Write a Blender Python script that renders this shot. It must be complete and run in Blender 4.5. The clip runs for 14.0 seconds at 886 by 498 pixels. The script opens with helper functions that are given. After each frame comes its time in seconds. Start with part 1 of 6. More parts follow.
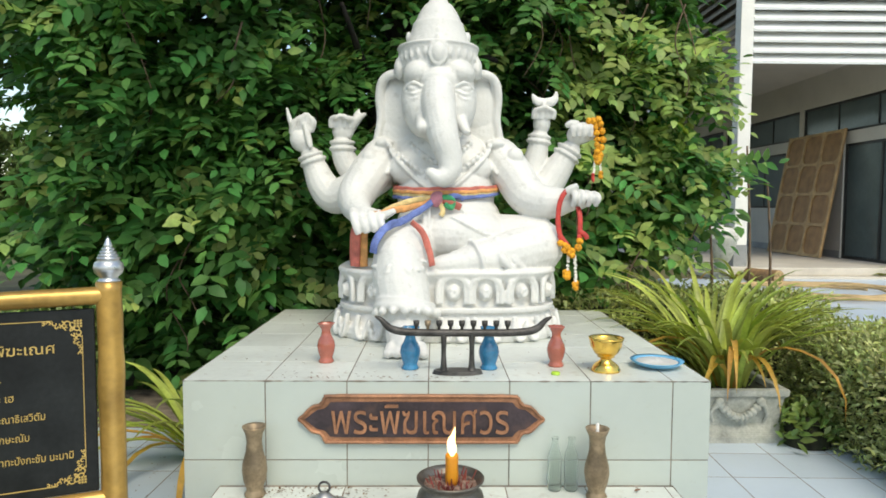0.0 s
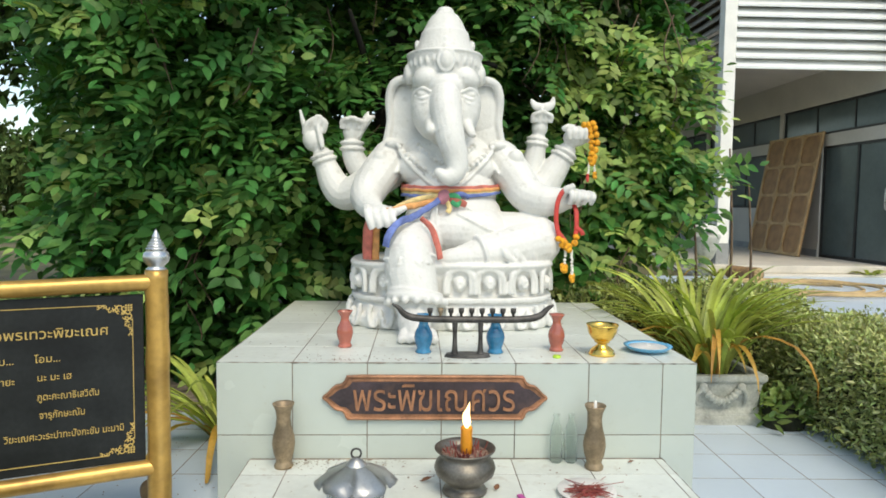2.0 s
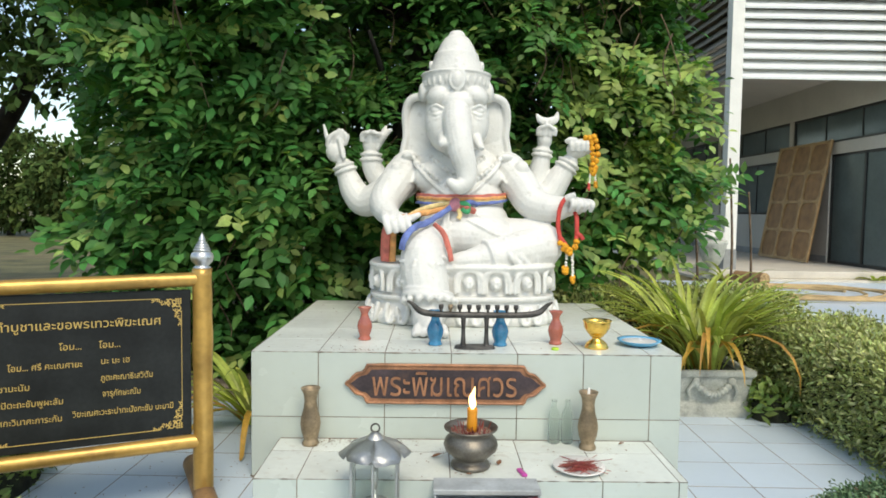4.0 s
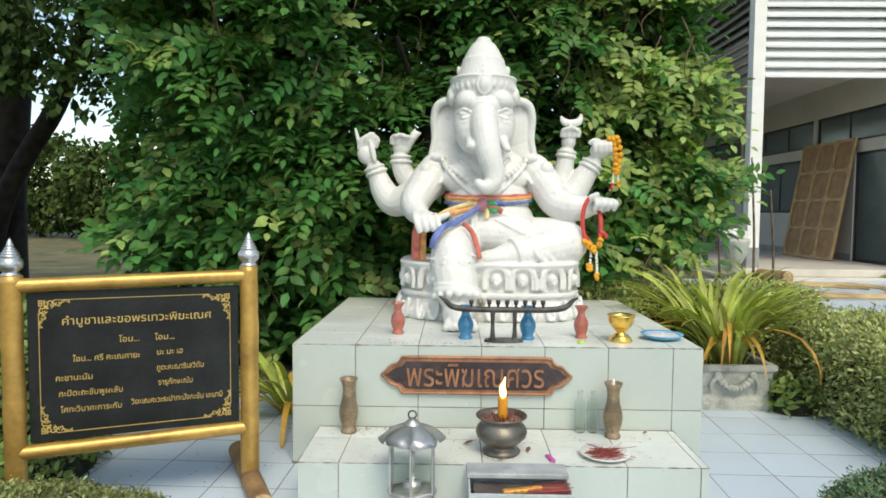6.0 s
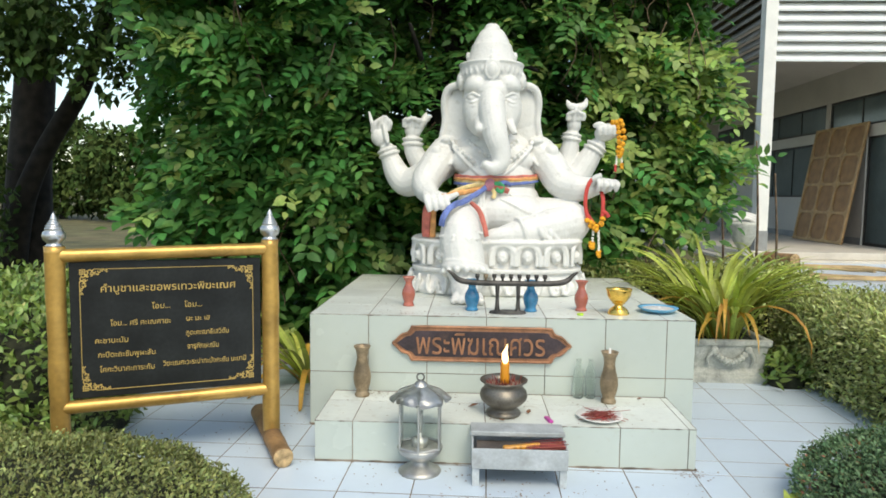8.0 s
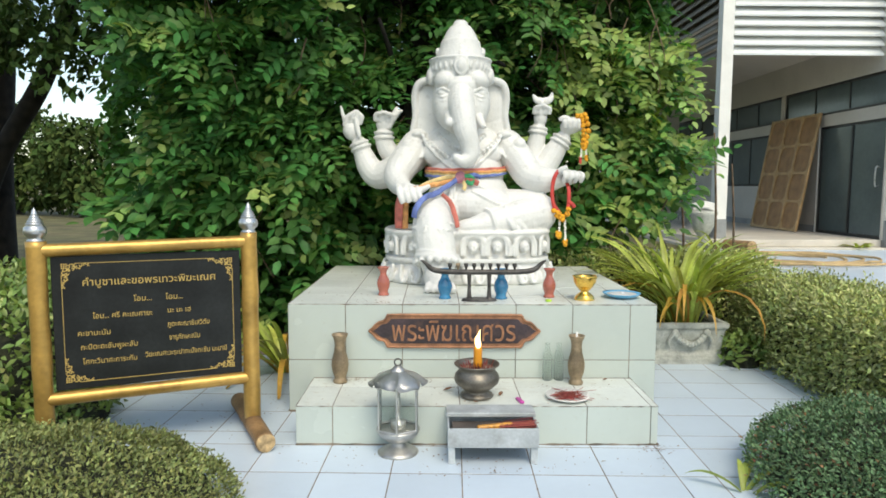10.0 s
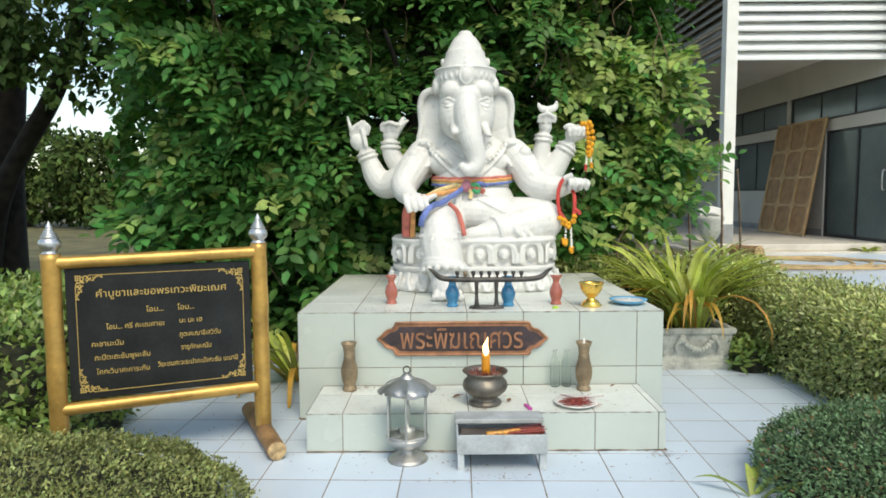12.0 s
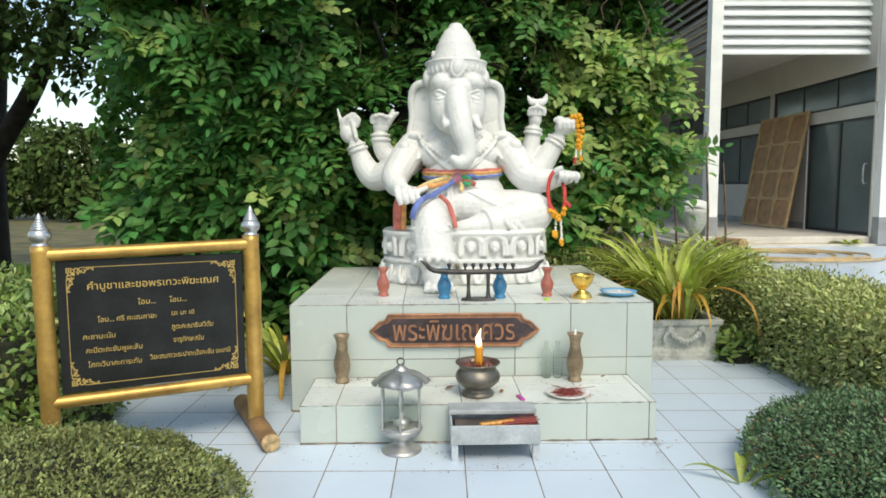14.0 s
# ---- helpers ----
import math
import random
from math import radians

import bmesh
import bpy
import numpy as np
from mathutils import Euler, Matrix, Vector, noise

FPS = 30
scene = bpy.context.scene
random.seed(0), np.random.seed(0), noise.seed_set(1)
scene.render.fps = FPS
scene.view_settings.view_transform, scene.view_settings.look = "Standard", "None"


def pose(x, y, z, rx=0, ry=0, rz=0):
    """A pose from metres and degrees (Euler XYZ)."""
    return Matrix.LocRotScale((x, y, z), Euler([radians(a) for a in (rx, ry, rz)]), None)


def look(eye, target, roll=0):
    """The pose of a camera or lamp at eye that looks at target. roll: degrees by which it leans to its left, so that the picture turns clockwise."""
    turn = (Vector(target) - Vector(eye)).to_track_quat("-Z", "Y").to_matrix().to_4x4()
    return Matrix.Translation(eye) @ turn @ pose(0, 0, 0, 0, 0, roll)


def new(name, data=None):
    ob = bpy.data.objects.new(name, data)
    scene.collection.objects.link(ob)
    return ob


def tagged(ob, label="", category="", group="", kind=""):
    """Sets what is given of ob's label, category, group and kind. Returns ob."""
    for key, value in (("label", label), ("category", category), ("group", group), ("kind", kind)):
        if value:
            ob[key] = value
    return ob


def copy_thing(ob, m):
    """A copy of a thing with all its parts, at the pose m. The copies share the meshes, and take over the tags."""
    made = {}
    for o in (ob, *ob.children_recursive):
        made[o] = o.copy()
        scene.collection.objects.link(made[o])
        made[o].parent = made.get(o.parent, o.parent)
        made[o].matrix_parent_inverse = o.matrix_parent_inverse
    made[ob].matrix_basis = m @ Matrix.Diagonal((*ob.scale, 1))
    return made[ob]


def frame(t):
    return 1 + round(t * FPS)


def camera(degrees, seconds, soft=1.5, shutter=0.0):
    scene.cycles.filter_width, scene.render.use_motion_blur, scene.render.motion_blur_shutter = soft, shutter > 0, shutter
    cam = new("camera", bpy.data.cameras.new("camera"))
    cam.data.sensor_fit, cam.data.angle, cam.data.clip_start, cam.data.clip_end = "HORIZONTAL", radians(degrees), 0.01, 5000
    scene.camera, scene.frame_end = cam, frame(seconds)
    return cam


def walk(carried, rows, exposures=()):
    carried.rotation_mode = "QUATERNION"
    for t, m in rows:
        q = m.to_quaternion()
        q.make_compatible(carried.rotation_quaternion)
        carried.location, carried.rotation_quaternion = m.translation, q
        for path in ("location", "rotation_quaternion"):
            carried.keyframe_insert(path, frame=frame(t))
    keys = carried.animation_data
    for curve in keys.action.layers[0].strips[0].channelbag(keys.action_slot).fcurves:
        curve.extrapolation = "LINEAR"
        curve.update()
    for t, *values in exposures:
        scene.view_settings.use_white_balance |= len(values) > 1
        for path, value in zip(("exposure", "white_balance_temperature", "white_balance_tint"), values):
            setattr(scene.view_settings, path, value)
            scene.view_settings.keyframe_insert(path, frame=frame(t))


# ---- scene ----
cam = camera(67.1, 14.0, soft=1.7)
PATH = [
    (0, (-0.059, 0.066, 1.24), (-0.034, 2.062, 1.112), 0.3),
    (0.5, (-0.096, 0.019, 1.237), (-0.055, 2.014, 1.098), 0.4),
    (1, (-0.153, -0.077, 1.238), (-0.081, 1.916, 1.088), 0.8),
    (1.5, (-0.188, -0.157, 1.237), (-0.109, 1.834, 1.066), 0.9),
    (2, (-0.179, -0.174, 1.237), (-0.107, 1.821, 1.103), 0.7),
    (2.5, (-0.139, -0.252, 1.245), (-0.096, 1.743, 1.119), 1.1),
    (3, (-0.116, -0.363, 1.245), (-0.095, 1.633, 1.12), 0.8),
    (5.5, (-0.247, -0.61, 1.241), (-0.217, 1.387, 1.134), 0.8),
    (6, (-0.213, -0.661, 1.241), (-0.249, 1.335, 1.124), 0.5),
    (6.5, (-0.181, -0.729, 1.225), (-0.243, 1.265, 1.086), 0.4),
    (7, (-0.185, -0.797, 1.219), (-0.236, 1.197, 1.075), 0.6),
    (7.5, (-0.191, -0.836, 1.216), (-0.259, 1.158, 1.065), 0.6),
    (8, (-0.177, -0.872, 1.214), (-0.254, 1.119, 1.05), 0.7),
    (10.5, (-0.209, -1.015, 1.224), (-0.177, 0.976, 1.035), 0.2),
    (11, (-0.205, -1.02, 1.231), (-0.184, 0.972, 1.051), 0.1),
    (11.5, (-0.209, -1.037, 1.225), (-0.194, 0.956, 1.052), -0.2),
    (12, (-0.207, -1.039, 1.225), (-0.207, 0.954, 1.06), -0.4),
    (12.5, (-0.206, -1.052, 1.228), (-0.197, 0.941, 1.064), -0.2),
    (13, (-0.224, -1.055, 1.228), (-0.207, 0.935, 1.034), -0.1),
    (13.5, (-0.239, -1.056, 1.227), (-0.197, 0.933, 1.017), -0.2),
    (14, (-0.249, -1.05, 1.222), (-0.203, 0.94, 1.036), -0.3),
]
walk(cam, [(t, look(eye, target, roll)) for t, eye, target, roll in PATH], exposures=[(0, 0.74, 7300, 4), (14, 0.76, 7300, 4)])

# ---- light ----
world = bpy.data.worlds.new("world")
scene.world = world
world.use_nodes = True
wn = world.node_tree
sky = wn.nodes.new("ShaderNodeTexSky")
sky.sky_type = "NISHITA"
sky.sun_disc = False
sky.sun_elevation, sky.sun_rotation = radians(54), radians(162)
sky.air_density, sky.dust_density, sky.ozone_density = 1.0, 1.5, 0.6
bg = wn.nodes["Background"]
wn.links.new(sky.outputs["Color"], bg.inputs["Color"])
bg.inputs["Strength"].default_value = 0.15
sun = new("sun", bpy.data.lights.new("sun", "SUN"))
sun.data.energy, sun.data.angle, sun.data.color = 1.05, radians(28), (1.0, 0.95, 0.86)
sun.matrix_world = look((2.4, -7.6, 11.0), (0, 0, 0))


# ---- materials ----
def mat(name, color, rough=0.6, metal=0.0, var=0.12, scale=8.0, stain=None, stain_amount=0.0, stain_scale=3.0,
        bump=0.1, bump_scale=60.0, per_object=0.0, per_island=0.0, coat=0.0, translucent=0.0, spec=0.5):
    """A surface with two scales of variation, optional stains of another colour and fine relief."""
    m = bpy.data.materials.new(name)
    m.use_nodes = True
    t = m.node_tree
    n, l = t.nodes, t.links
    b = n["Principled BSDF"]
    b.inputs["Roughness"].default_value = rough
    b.inputs["Metallic"].default_value = metal
    b.inputs["Coat Weight"].default_value = coat
    b.inputs["Specular IOR Level"].default_value = spec
    where = n.new("ShaderNodeTexCoord").outputs["Object"]
    if per_object:
        # every piece takes its own stretch of the pattern
        info, shift, add = n.new("ShaderNodeObjectInfo"), n.new("ShaderNodeVectorMath"), n.new("ShaderNodeVectorMath")
        shift.operation = "MULTIPLY"
        shift.inputs[1].default_value = (37.0, 53.0, 71.0)
        l.new(info.outputs["Random"], shift.inputs[0])
        l.new(where, add.inputs[0])
        l.new(shift.outputs[0], add.inputs[1])
        where = add.outputs[0]

    def tex(s, detail=6.0):
        x = n.new("ShaderNodeTexNoise")
        x.inputs["Scale"].default_value = s
        x.inputs["Detail"].default_value = detail
        l.new(where, x.inputs["Vector"])
        return x.outputs["Fac"]

    def mixed(a, bcol, fac, kind="MIX"):
        x = n.new("ShaderNodeMix")
        x.data_type, x.blend_type = "RGBA", kind
        for sock, val in ((x.inputs[0], fac), (x.inputs[6], a), (x.inputs[7], bcol)):
            if hasattr(val, "links") or hasattr(val, "is_linked"):
                l.new(val, sock)
            else:
                sock.default_value = val
        return x.outputs[2]

    def mapped(fac, a0, a1, b0, b1):
        x = n.new("ShaderNodeMapRange")
        l.new(fac, x.inputs[0])
        for i, v in enumerate((a0, a1, b0, b1)):
            x.inputs[i + 1].default_value = v
        return x.outputs[0]

    col = (*color, 1.0)
    lo = tuple(c * (1 - var * 1.6) for c in color) + (1.0,)
    hi = tuple(min(1.0, c * (1 + var)) for c in color) + (1.0,)
    out = mixed(lo, hi, mapped(tex(scale), 0.3, 0.7, 0, 1))
    fine = mapped(tex(scale * 9, 3.0), 0.25, 0.75, 1 - var * 0.7, 1 + var * 0.5)
    hs = n.new("ShaderNodeHueSaturation")
    l.new(out, hs.inputs["Color"])
    l.new(fine, hs.inputs["Value"])
    out = hs.outputs["Color"]
    if stain:
        f = mapped(tex(stain_scale, 9.0), 0.62 - stain_amount * 0.4, 0.78 - stain_amount * 0.25, 0, min(1.0, 0.35 + stain_amount))
        out = mixed(out, (*stain, 1.0), f)
    for amount, kind in ((per_object, "o"), (per_island, "i")):
        if amount:
            src = n.new("ShaderNodeObjectInfo" if kind == "o" else "ShaderNodeNewGeometry")
            r = src.outputs["Random" if kind == "o" else "Random Per Island"]
            h2 = n.new("ShaderNodeHueSaturation")
            l.new(out, h2.inputs["Color"])
            l.new(mapped(r, 0, 1, 1 - amount, 1 + amount), h2.inputs["Value"])
            if kind == "i":
                w = n.new("ShaderNodeTexWhiteNoise")
                w.noise_dimensions = "1D"
                l.new(r, w.inputs["W"])
                l.new(mapped(w.outputs["Value"], 0, 1, 0.5 - amount * 0.07, 0.5 + amount * 0.035), h2.inputs["Hue"])
            out = h2.outputs["Color"]
    l.new(out, b.inputs["Base Color"])
    l.new(mapped(tex(scale * 2), 0.3, 0.7, max(0.02, rough * 0.88), min(1, rough * 1.12)), b.inputs["Roughness"])
    if bump:
        bp = n.new("ShaderNodeBump")
        bp.inputs["Strength"].default_value = bump
        bp.inputs["Distance"].default_value = 0.01
        l.new(tex(bump_scale, 8.0), bp.inputs["Height"])
        l.new(bp.outputs["Normal"], b.inputs["Normal"])
    if translucent:
        tr = n.new("ShaderNodeBsdfTranslucent")
        l.new(mixed(out, (1.0, 1.0, 0.35, 1.0), 1.0, "MULTIPLY"), tr.inputs["Color"])
        mx = n.new("ShaderNodeMixShader")
        mx.inputs[0].default_value = translucent
        l.new(b.outputs[0], mx.inputs[1])
        l.new(tr.outputs[0], mx.inputs[2])
        l.new(mx.outputs[0], n["Material Output"].inputs["Surface"])
    return m


def glass(name, color, rough=0.02):
    m = bpy.data.materials.new(name)
    m.use_nodes = True
    n, l = m.node_tree.nodes, m.node_tree.links
    g = n.new("ShaderNodeBsdfGlass")
    g.inputs["Color"].default_value = (*color, 1)
    g.inputs["Roughness"].default_value = rough
    g.inputs["IOR"].default_value = 1.2
    l.new(g.outputs[0], n["Material Output"].inputs["Surface"])
    return m


def flame_mat(name, color, strength):
    m = bpy.data.materials.new(name)
    m.use_nodes = True
    n, l = m.node_tree.nodes, m.node_tree.links
    e = n.new("ShaderNodeEmission")
    e.inputs["Color"].default_value = (*color, 1)
    e.inputs["Strength"].default_value = strength
    l.new(e.outputs[0], n["Material Output"].inputs["Surface"])
    return m


M_TILE_BLUE = mat("pale blue floor tile", (0.55, 0.64, 0.73), 0.33, var=0.025, scale=3, stain=(0.3, 0.31, 0.3), stain_amount=-0.1, stain_scale=60, bump=0.04, per_object=0.05)
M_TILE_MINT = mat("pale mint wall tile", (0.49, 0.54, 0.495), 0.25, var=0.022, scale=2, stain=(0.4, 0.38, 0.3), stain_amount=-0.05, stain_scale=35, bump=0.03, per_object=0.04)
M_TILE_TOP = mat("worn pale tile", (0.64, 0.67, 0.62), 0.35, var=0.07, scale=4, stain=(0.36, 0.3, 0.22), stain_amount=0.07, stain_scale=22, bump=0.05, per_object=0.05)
M_GROUT = mat("dirty grout", (0.23, 0.19, 0.15), 0.9, var=0.4, scale=12)
M_STATUE = mat("white painted concrete", (0.7, 0.695, 0.665), 0.5, var=0.05, scale=6, stain=(0.38, 0.36, 0.31), stain_amount=0.07, stain_scale=22, bump=0.3, bump_scale=55)
M_BRASS_OLD = mat("tarnished bronze", (0.36, 0.27, 0.17), 0.5, 0.5, var=0.35, scale=9, stain=(0.12, 0.1, 0.07), stain_amount=0.2, stain_scale=10)
M_POT = mat("dark pewter pot", (0.2, 0.18, 0.15), 0.42, 0.7, var=0.3, scale=14, stain=(0.08, 0.07, 0.06), stain_amount=0.25, stain_scale=9)
M_IRON = mat("dark cast iron", (0.085, 0.08, 0.075), 0.5, 0.6, var=0.4, scale=20, bump=0.25)
M_STEEL = mat("brushed steel", (0.52, 0.51, 0.48), 0.42, 0.85, var=0.15, scale=16, stain=(0.3, 0.26, 0.2), stain_amount=0.08, stain_scale=8)
# lighter copy of the steel: the petals' sky reflection put into the colour
M_PETAL = mat("steel brightened for sky reflection", (0.8, 0.8, 0.78), 0.36, 0.9, var=0.08, scale=14)
M_SILVER = mat("silver paint", (0.6, 0.6, 0.6), 0.3, 0.9, var=0.1, scale=20)
M_GOLDPAINT = mat("gold paint on wood", (0.55, 0.33, 0.09), 0.34, 0.55, var=0.18, scale=5, stain=(0.2, 0.1, 0.04), stain_amount=0.1, stain_scale=12, bump=0.12, bump_scale=25)
M_GOLD = mat("polished gold", (0.85, 0.55, 0.13), 0.2, 1.0, var=0.08, scale=20)
M_LOGWOOD = mat("worn gold on log", (0.34, 0.2, 0.09), 0.6, 0.15, var=0.35, scale=8, stain=(0.14, 0.08, 0.05), stain_amount=0.3, stain_scale=9, bump=0.3, bump_scale=30)
M_ENDGRAIN = mat("cut log end", (0.5, 0.35, 0.18), 0.8, var=0.4, scale=30, bump=0.3)
M_BLACK = mat("black board", (0.014, 0.016, 0.016), 0.5, spec=0.3, var=0.4, scale=6, bump=0.05)
M_LETTER = mat("gold lettering", (0.6, 0.42, 0.13), 0.5, 0.2, var=0.1)
M_COPPER = mat("worn copper paint", (0.4, 0.19, 0.1), 0.45, 0.25, var=0.3, scale=12, stain=(0.16, 0.08, 0.06), stain_amount=0.15, stain_scale=15, bump=0.2)
M_PLAQUE = mat("dark plum plaque", (0.045, 0.03, 0.035), 0.5, var=0.4, scale=9, stain=(0.13, 0.07, 0.05), stain_amount=0.15, stain_scale=14)
M_REDGLAZE = mat("red ceramic glaze", (0.42, 0.12, 0.08), 0.14, var=0.15, scale=14, coat=0.5, bump=0.02)
M_BLUEGLAZE = mat("blue ceramic glaze", (0.03, 0.2, 0.38), 0.14, var=0.2, scale=14, coat=0.5, bump=0.02)
M_CANDLE = mat("orange wax", (0.85, 0.36, 0.03), 0.4, var=0.08, translucent=0.25)
M_ASH = mat("incense ash", (0.25, 0.16, 0.12), 0.95, var=0.5, scale=60, bump=0.8)
M_STICK = mat("red incense stick", (0.3, 0.07, 0.05), 0.8, var=0.3, per_island=0.3)
M_PLATE = mat("white plate", (0.72, 0.7, 0.66), 0.25, var=0.04)
M_PLATEBLUE = mat("blue plastic plate", (0.14, 0.42, 0.66), 0.35, var=0.05)
M_BOX = mat("weathered painted tin", (0.47, 0.5, 0.51), 0.6, 0.15, var=0.16, scale=9, stain=(0.2, 0.18, 0.15), stain_amount=0.14, stain_scale=12, per_object=0.08)
M_DARKIN = mat("dark box inside", (0.09, 0.075, 0.065), 0.9, var=0.3)
M_ORANGE = mat("orange packet", (0.75, 0.32, 0.04), 0.4, var=0.4, scale=40)
M_MAGENTA = mat("magenta plastic", (0.5, 0.06, 0.32), 0.3)
M_GREEN = mat("lime plastic", (0.4, 0.62, 0.05), 0.4)
M_STONE = mat("weathered cement", (0.58, 0.59, 0.53), 0.85, var=0.3, scale=9, stain=(0.15, 0.16, 0.13), stain_amount=0.34, stain_scale=9, bump=0.5, bump_scale=40)
M_BARK = mat("dark bark", (0.022, 0.019, 0.016), 0.95, var=0.5, scale=9, bump=0.9, bump_scale=18)
M_TWIG = mat("grey brown twig", (0.16, 0.11, 0.07), 0.9, var=0.4, scale=14)
M_LEAF = mat("vine leaf", (0.078, 0.225, 0.054), 0.5, var=0.2, scale=5, per_island=0.45, bump=0, translucent=0.33, spec=0.3)
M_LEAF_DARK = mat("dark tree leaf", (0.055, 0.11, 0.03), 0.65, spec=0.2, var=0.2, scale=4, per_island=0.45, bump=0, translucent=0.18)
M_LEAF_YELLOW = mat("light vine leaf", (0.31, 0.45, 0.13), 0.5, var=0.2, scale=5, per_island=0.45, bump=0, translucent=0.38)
M_HEDGE = mat("hedge leaf", (0.39, 0.46, 0.16), 0.45, spec=0.5, var=0.2, scale=6, per_island=0.55, bump=0, translucent=0.15)
M_YOUNG = mat("pale young hedge leaf", (0.5, 0.53, 0.24), 0.42, spec=0.5, var=0.2, scale=6, per_island=0.45, bump=0, translucent=0.2)
M_HEDGE_DARK = mat("clipped dark leaf", (0.125, 0.225, 0.105), 0.5, spec=0.35, var=0.2, scale=6, per_island=0.5, bump=0, translucent=0.12)
M_OLIVE = mat("olive clipped leaf", (0.21, 0.25, 0.085), 0.5, spec=0.35, var=0.25, scale=4, per_island=0.55, bump=0, translucent=0.12)
M_RUSSET = mat("browned clipped leaf", (0.27, 0.15, 0.07), 0.6, spec=0.3, var=0.3, scale=5, per_island=0.5, bump=0)
M_BROAD = mat("broad bright leaf", (0.19, 0.3, 0.075), 0.4, var=0.2, scale=6, per_island=0.4, bump=0, translucent=0.2)
M_CORE = mat("shade-dark hedge core and soil", (0.03, 0.034, 0.016), 1.0, var=0.5, scale=20, bump=1.0, bump_scale=30)
M_STRAP = mat("strap leaf", (0.38, 0.47, 0.1), 0.4, var=0.25, scale=5, per_island=0.4, bump=0, translucent=0.25)
M_STRAP_DRY = mat("yellowed strap leaf", (0.55, 0.34, 0.06), 0.5, var=0.25, scale=6, per_island=0.3, bump=0, translucent=0.25)
M_GROUND = mat("grass and soil", (0.14, 0.13, 0.055), 0.95, var=0.35, scale=1.5, stain=(0.2, 0.15, 0.08), stain_amount=0.3, stain_scale=0.6, bump=0.8, bump_scale=30)
M_LITTER = mat("dry leaf", (0.2, 0.11, 0.045), 0.8, per_island=0.4, bump=0)
M_WALLWHITE = mat("cream painted wall", (0.58, 0.55, 0.49), 0.7, var=0.05, scale=2)
M_COLUMN = mat("white painted column", (0.84, 0.83, 0.78), 0.6, var=0.04, scale=4)
M_COLBASE = mat("grey painted plinth", (0.3, 0.31, 0.31), 0.7, var=0.12, scale=5)
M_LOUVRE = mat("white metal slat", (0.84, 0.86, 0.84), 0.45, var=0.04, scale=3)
# darker copy of the white slat: the side run's shade put into its colour
M_LOUVRE_SHADED = mat("slat darkened for shade", (0.27, 0.25, 0.225), 0.7, var=0.15, scale=3)
M_SOFFIT = mat("soffit board", (0.66, 0.61, 0.55), 0.8, var=0.05, scale=2)
M_WINDOW = mat("tinted window glass", (0.105, 0.135, 0.135), 0.16, var=0.1, scale=2, bump=0)
M_ALU = mat("dark aluminium frame", (0.05, 0.05, 0.05), 0.4, 0.6)
M_SLAB = mat("porch floor", (0.62, 0.57, 0.49), 0.5, var=0.08, scale=3)
M_PANEL = mat("brown board", (0.36, 0.2, 0.085), 0.6, var=0.2, scale=6)
M_PANELRIB = mat("tan wooden rib", (0.5, 0.33, 0.16), 0.6, var=0.15, scale=8)
M_HOSE = mat("tan hose", (0.5, 0.35, 0.17), 0.6, var=0.2)
M_YARN_O = mat("marigold", (0.85, 0.36, 0.02), 0.8, var=0.3, scale=60, bump=0.6)
M_WHITEFLOWER = mat("white flower", (0.8, 0.78, 0.7), 0.7, var=0.1)
M_RIB_RED = mat("red ribbon", (0.55, 0.05, 0.04), 0.55, var=0.15, scale=30)
M_CL_RED = mat("faded red cloth", (0.6, 0.17, 0.13), 0.75, var=0.2, scale=25, bump=0.3, bump_scale=200)
M_CL_ORANGE = mat("faded orange cloth", (0.75, 0.36, 0.13), 0.75, var=0.2, scale=25, bump=0.3, bump_scale=200)
M_CL_YELLOW = mat("faded yellow cloth", (0.75, 0.58, 0.27), 0.75, var=0.2, scale=25, bump=0.3, bump_scale=200)
M_CL_BLUE = mat("blue cloth", (0.15, 0.21, 0.5), 0.75, var=0.25, scale=25, bump=0.3, bump_scale=200)
M_CL_PINK = mat("pink cloth", (0.6, 0.24, 0.29), 0.75, var=0.2, scale=25, bump=0.3, bump_scale=200)
M_CL_GREEN = mat("green cloth", (0.06, 0.38, 0.16), 0.75, var=0.25, scale=25, bump=0.3, bump_scale=200)
M_FROST = glass("hazy bottle glass", (0.99, 1.0, 0.99), 0.1)
_n, _l = M_FROST.node_tree.nodes, M_FROST.node_tree.links
_haze, _mix = _n.new("ShaderNodeBsdfTranslucent"), _n.new("ShaderNodeMixShader")
_haze.inputs["Color"].default_value = (0.85, 0.93, 0.9, 1)
_n["Glass BSDF"].inputs["IOR"].default_value = 1.06
_mix.inputs[0].default_value = 0.16
_l.new(_n["Glass BSDF"].outputs[0], _mix.inputs[1])
_l.new(_haze.outputs[0], _mix.inputs[2])
_l.new(_mix.outputs[0], _n["Material Output"].inputs["Surface"])
M_PANE = M_FROST.copy()
M_PANE.name = "dusty lantern glass"
M_PANE.node_tree.nodes["Mix Shader"].inputs[0].default_value = 0.05
M_FLAME = flame_mat("candle flame", (1.0, 0.68, 0.34), 2.6)
M_FAR = mat("far foliage", (0.06, 0.1, 0.028), 0.9, spec=0.1, var=0.3, scale=1.0, per_island=0.5, bump=0)


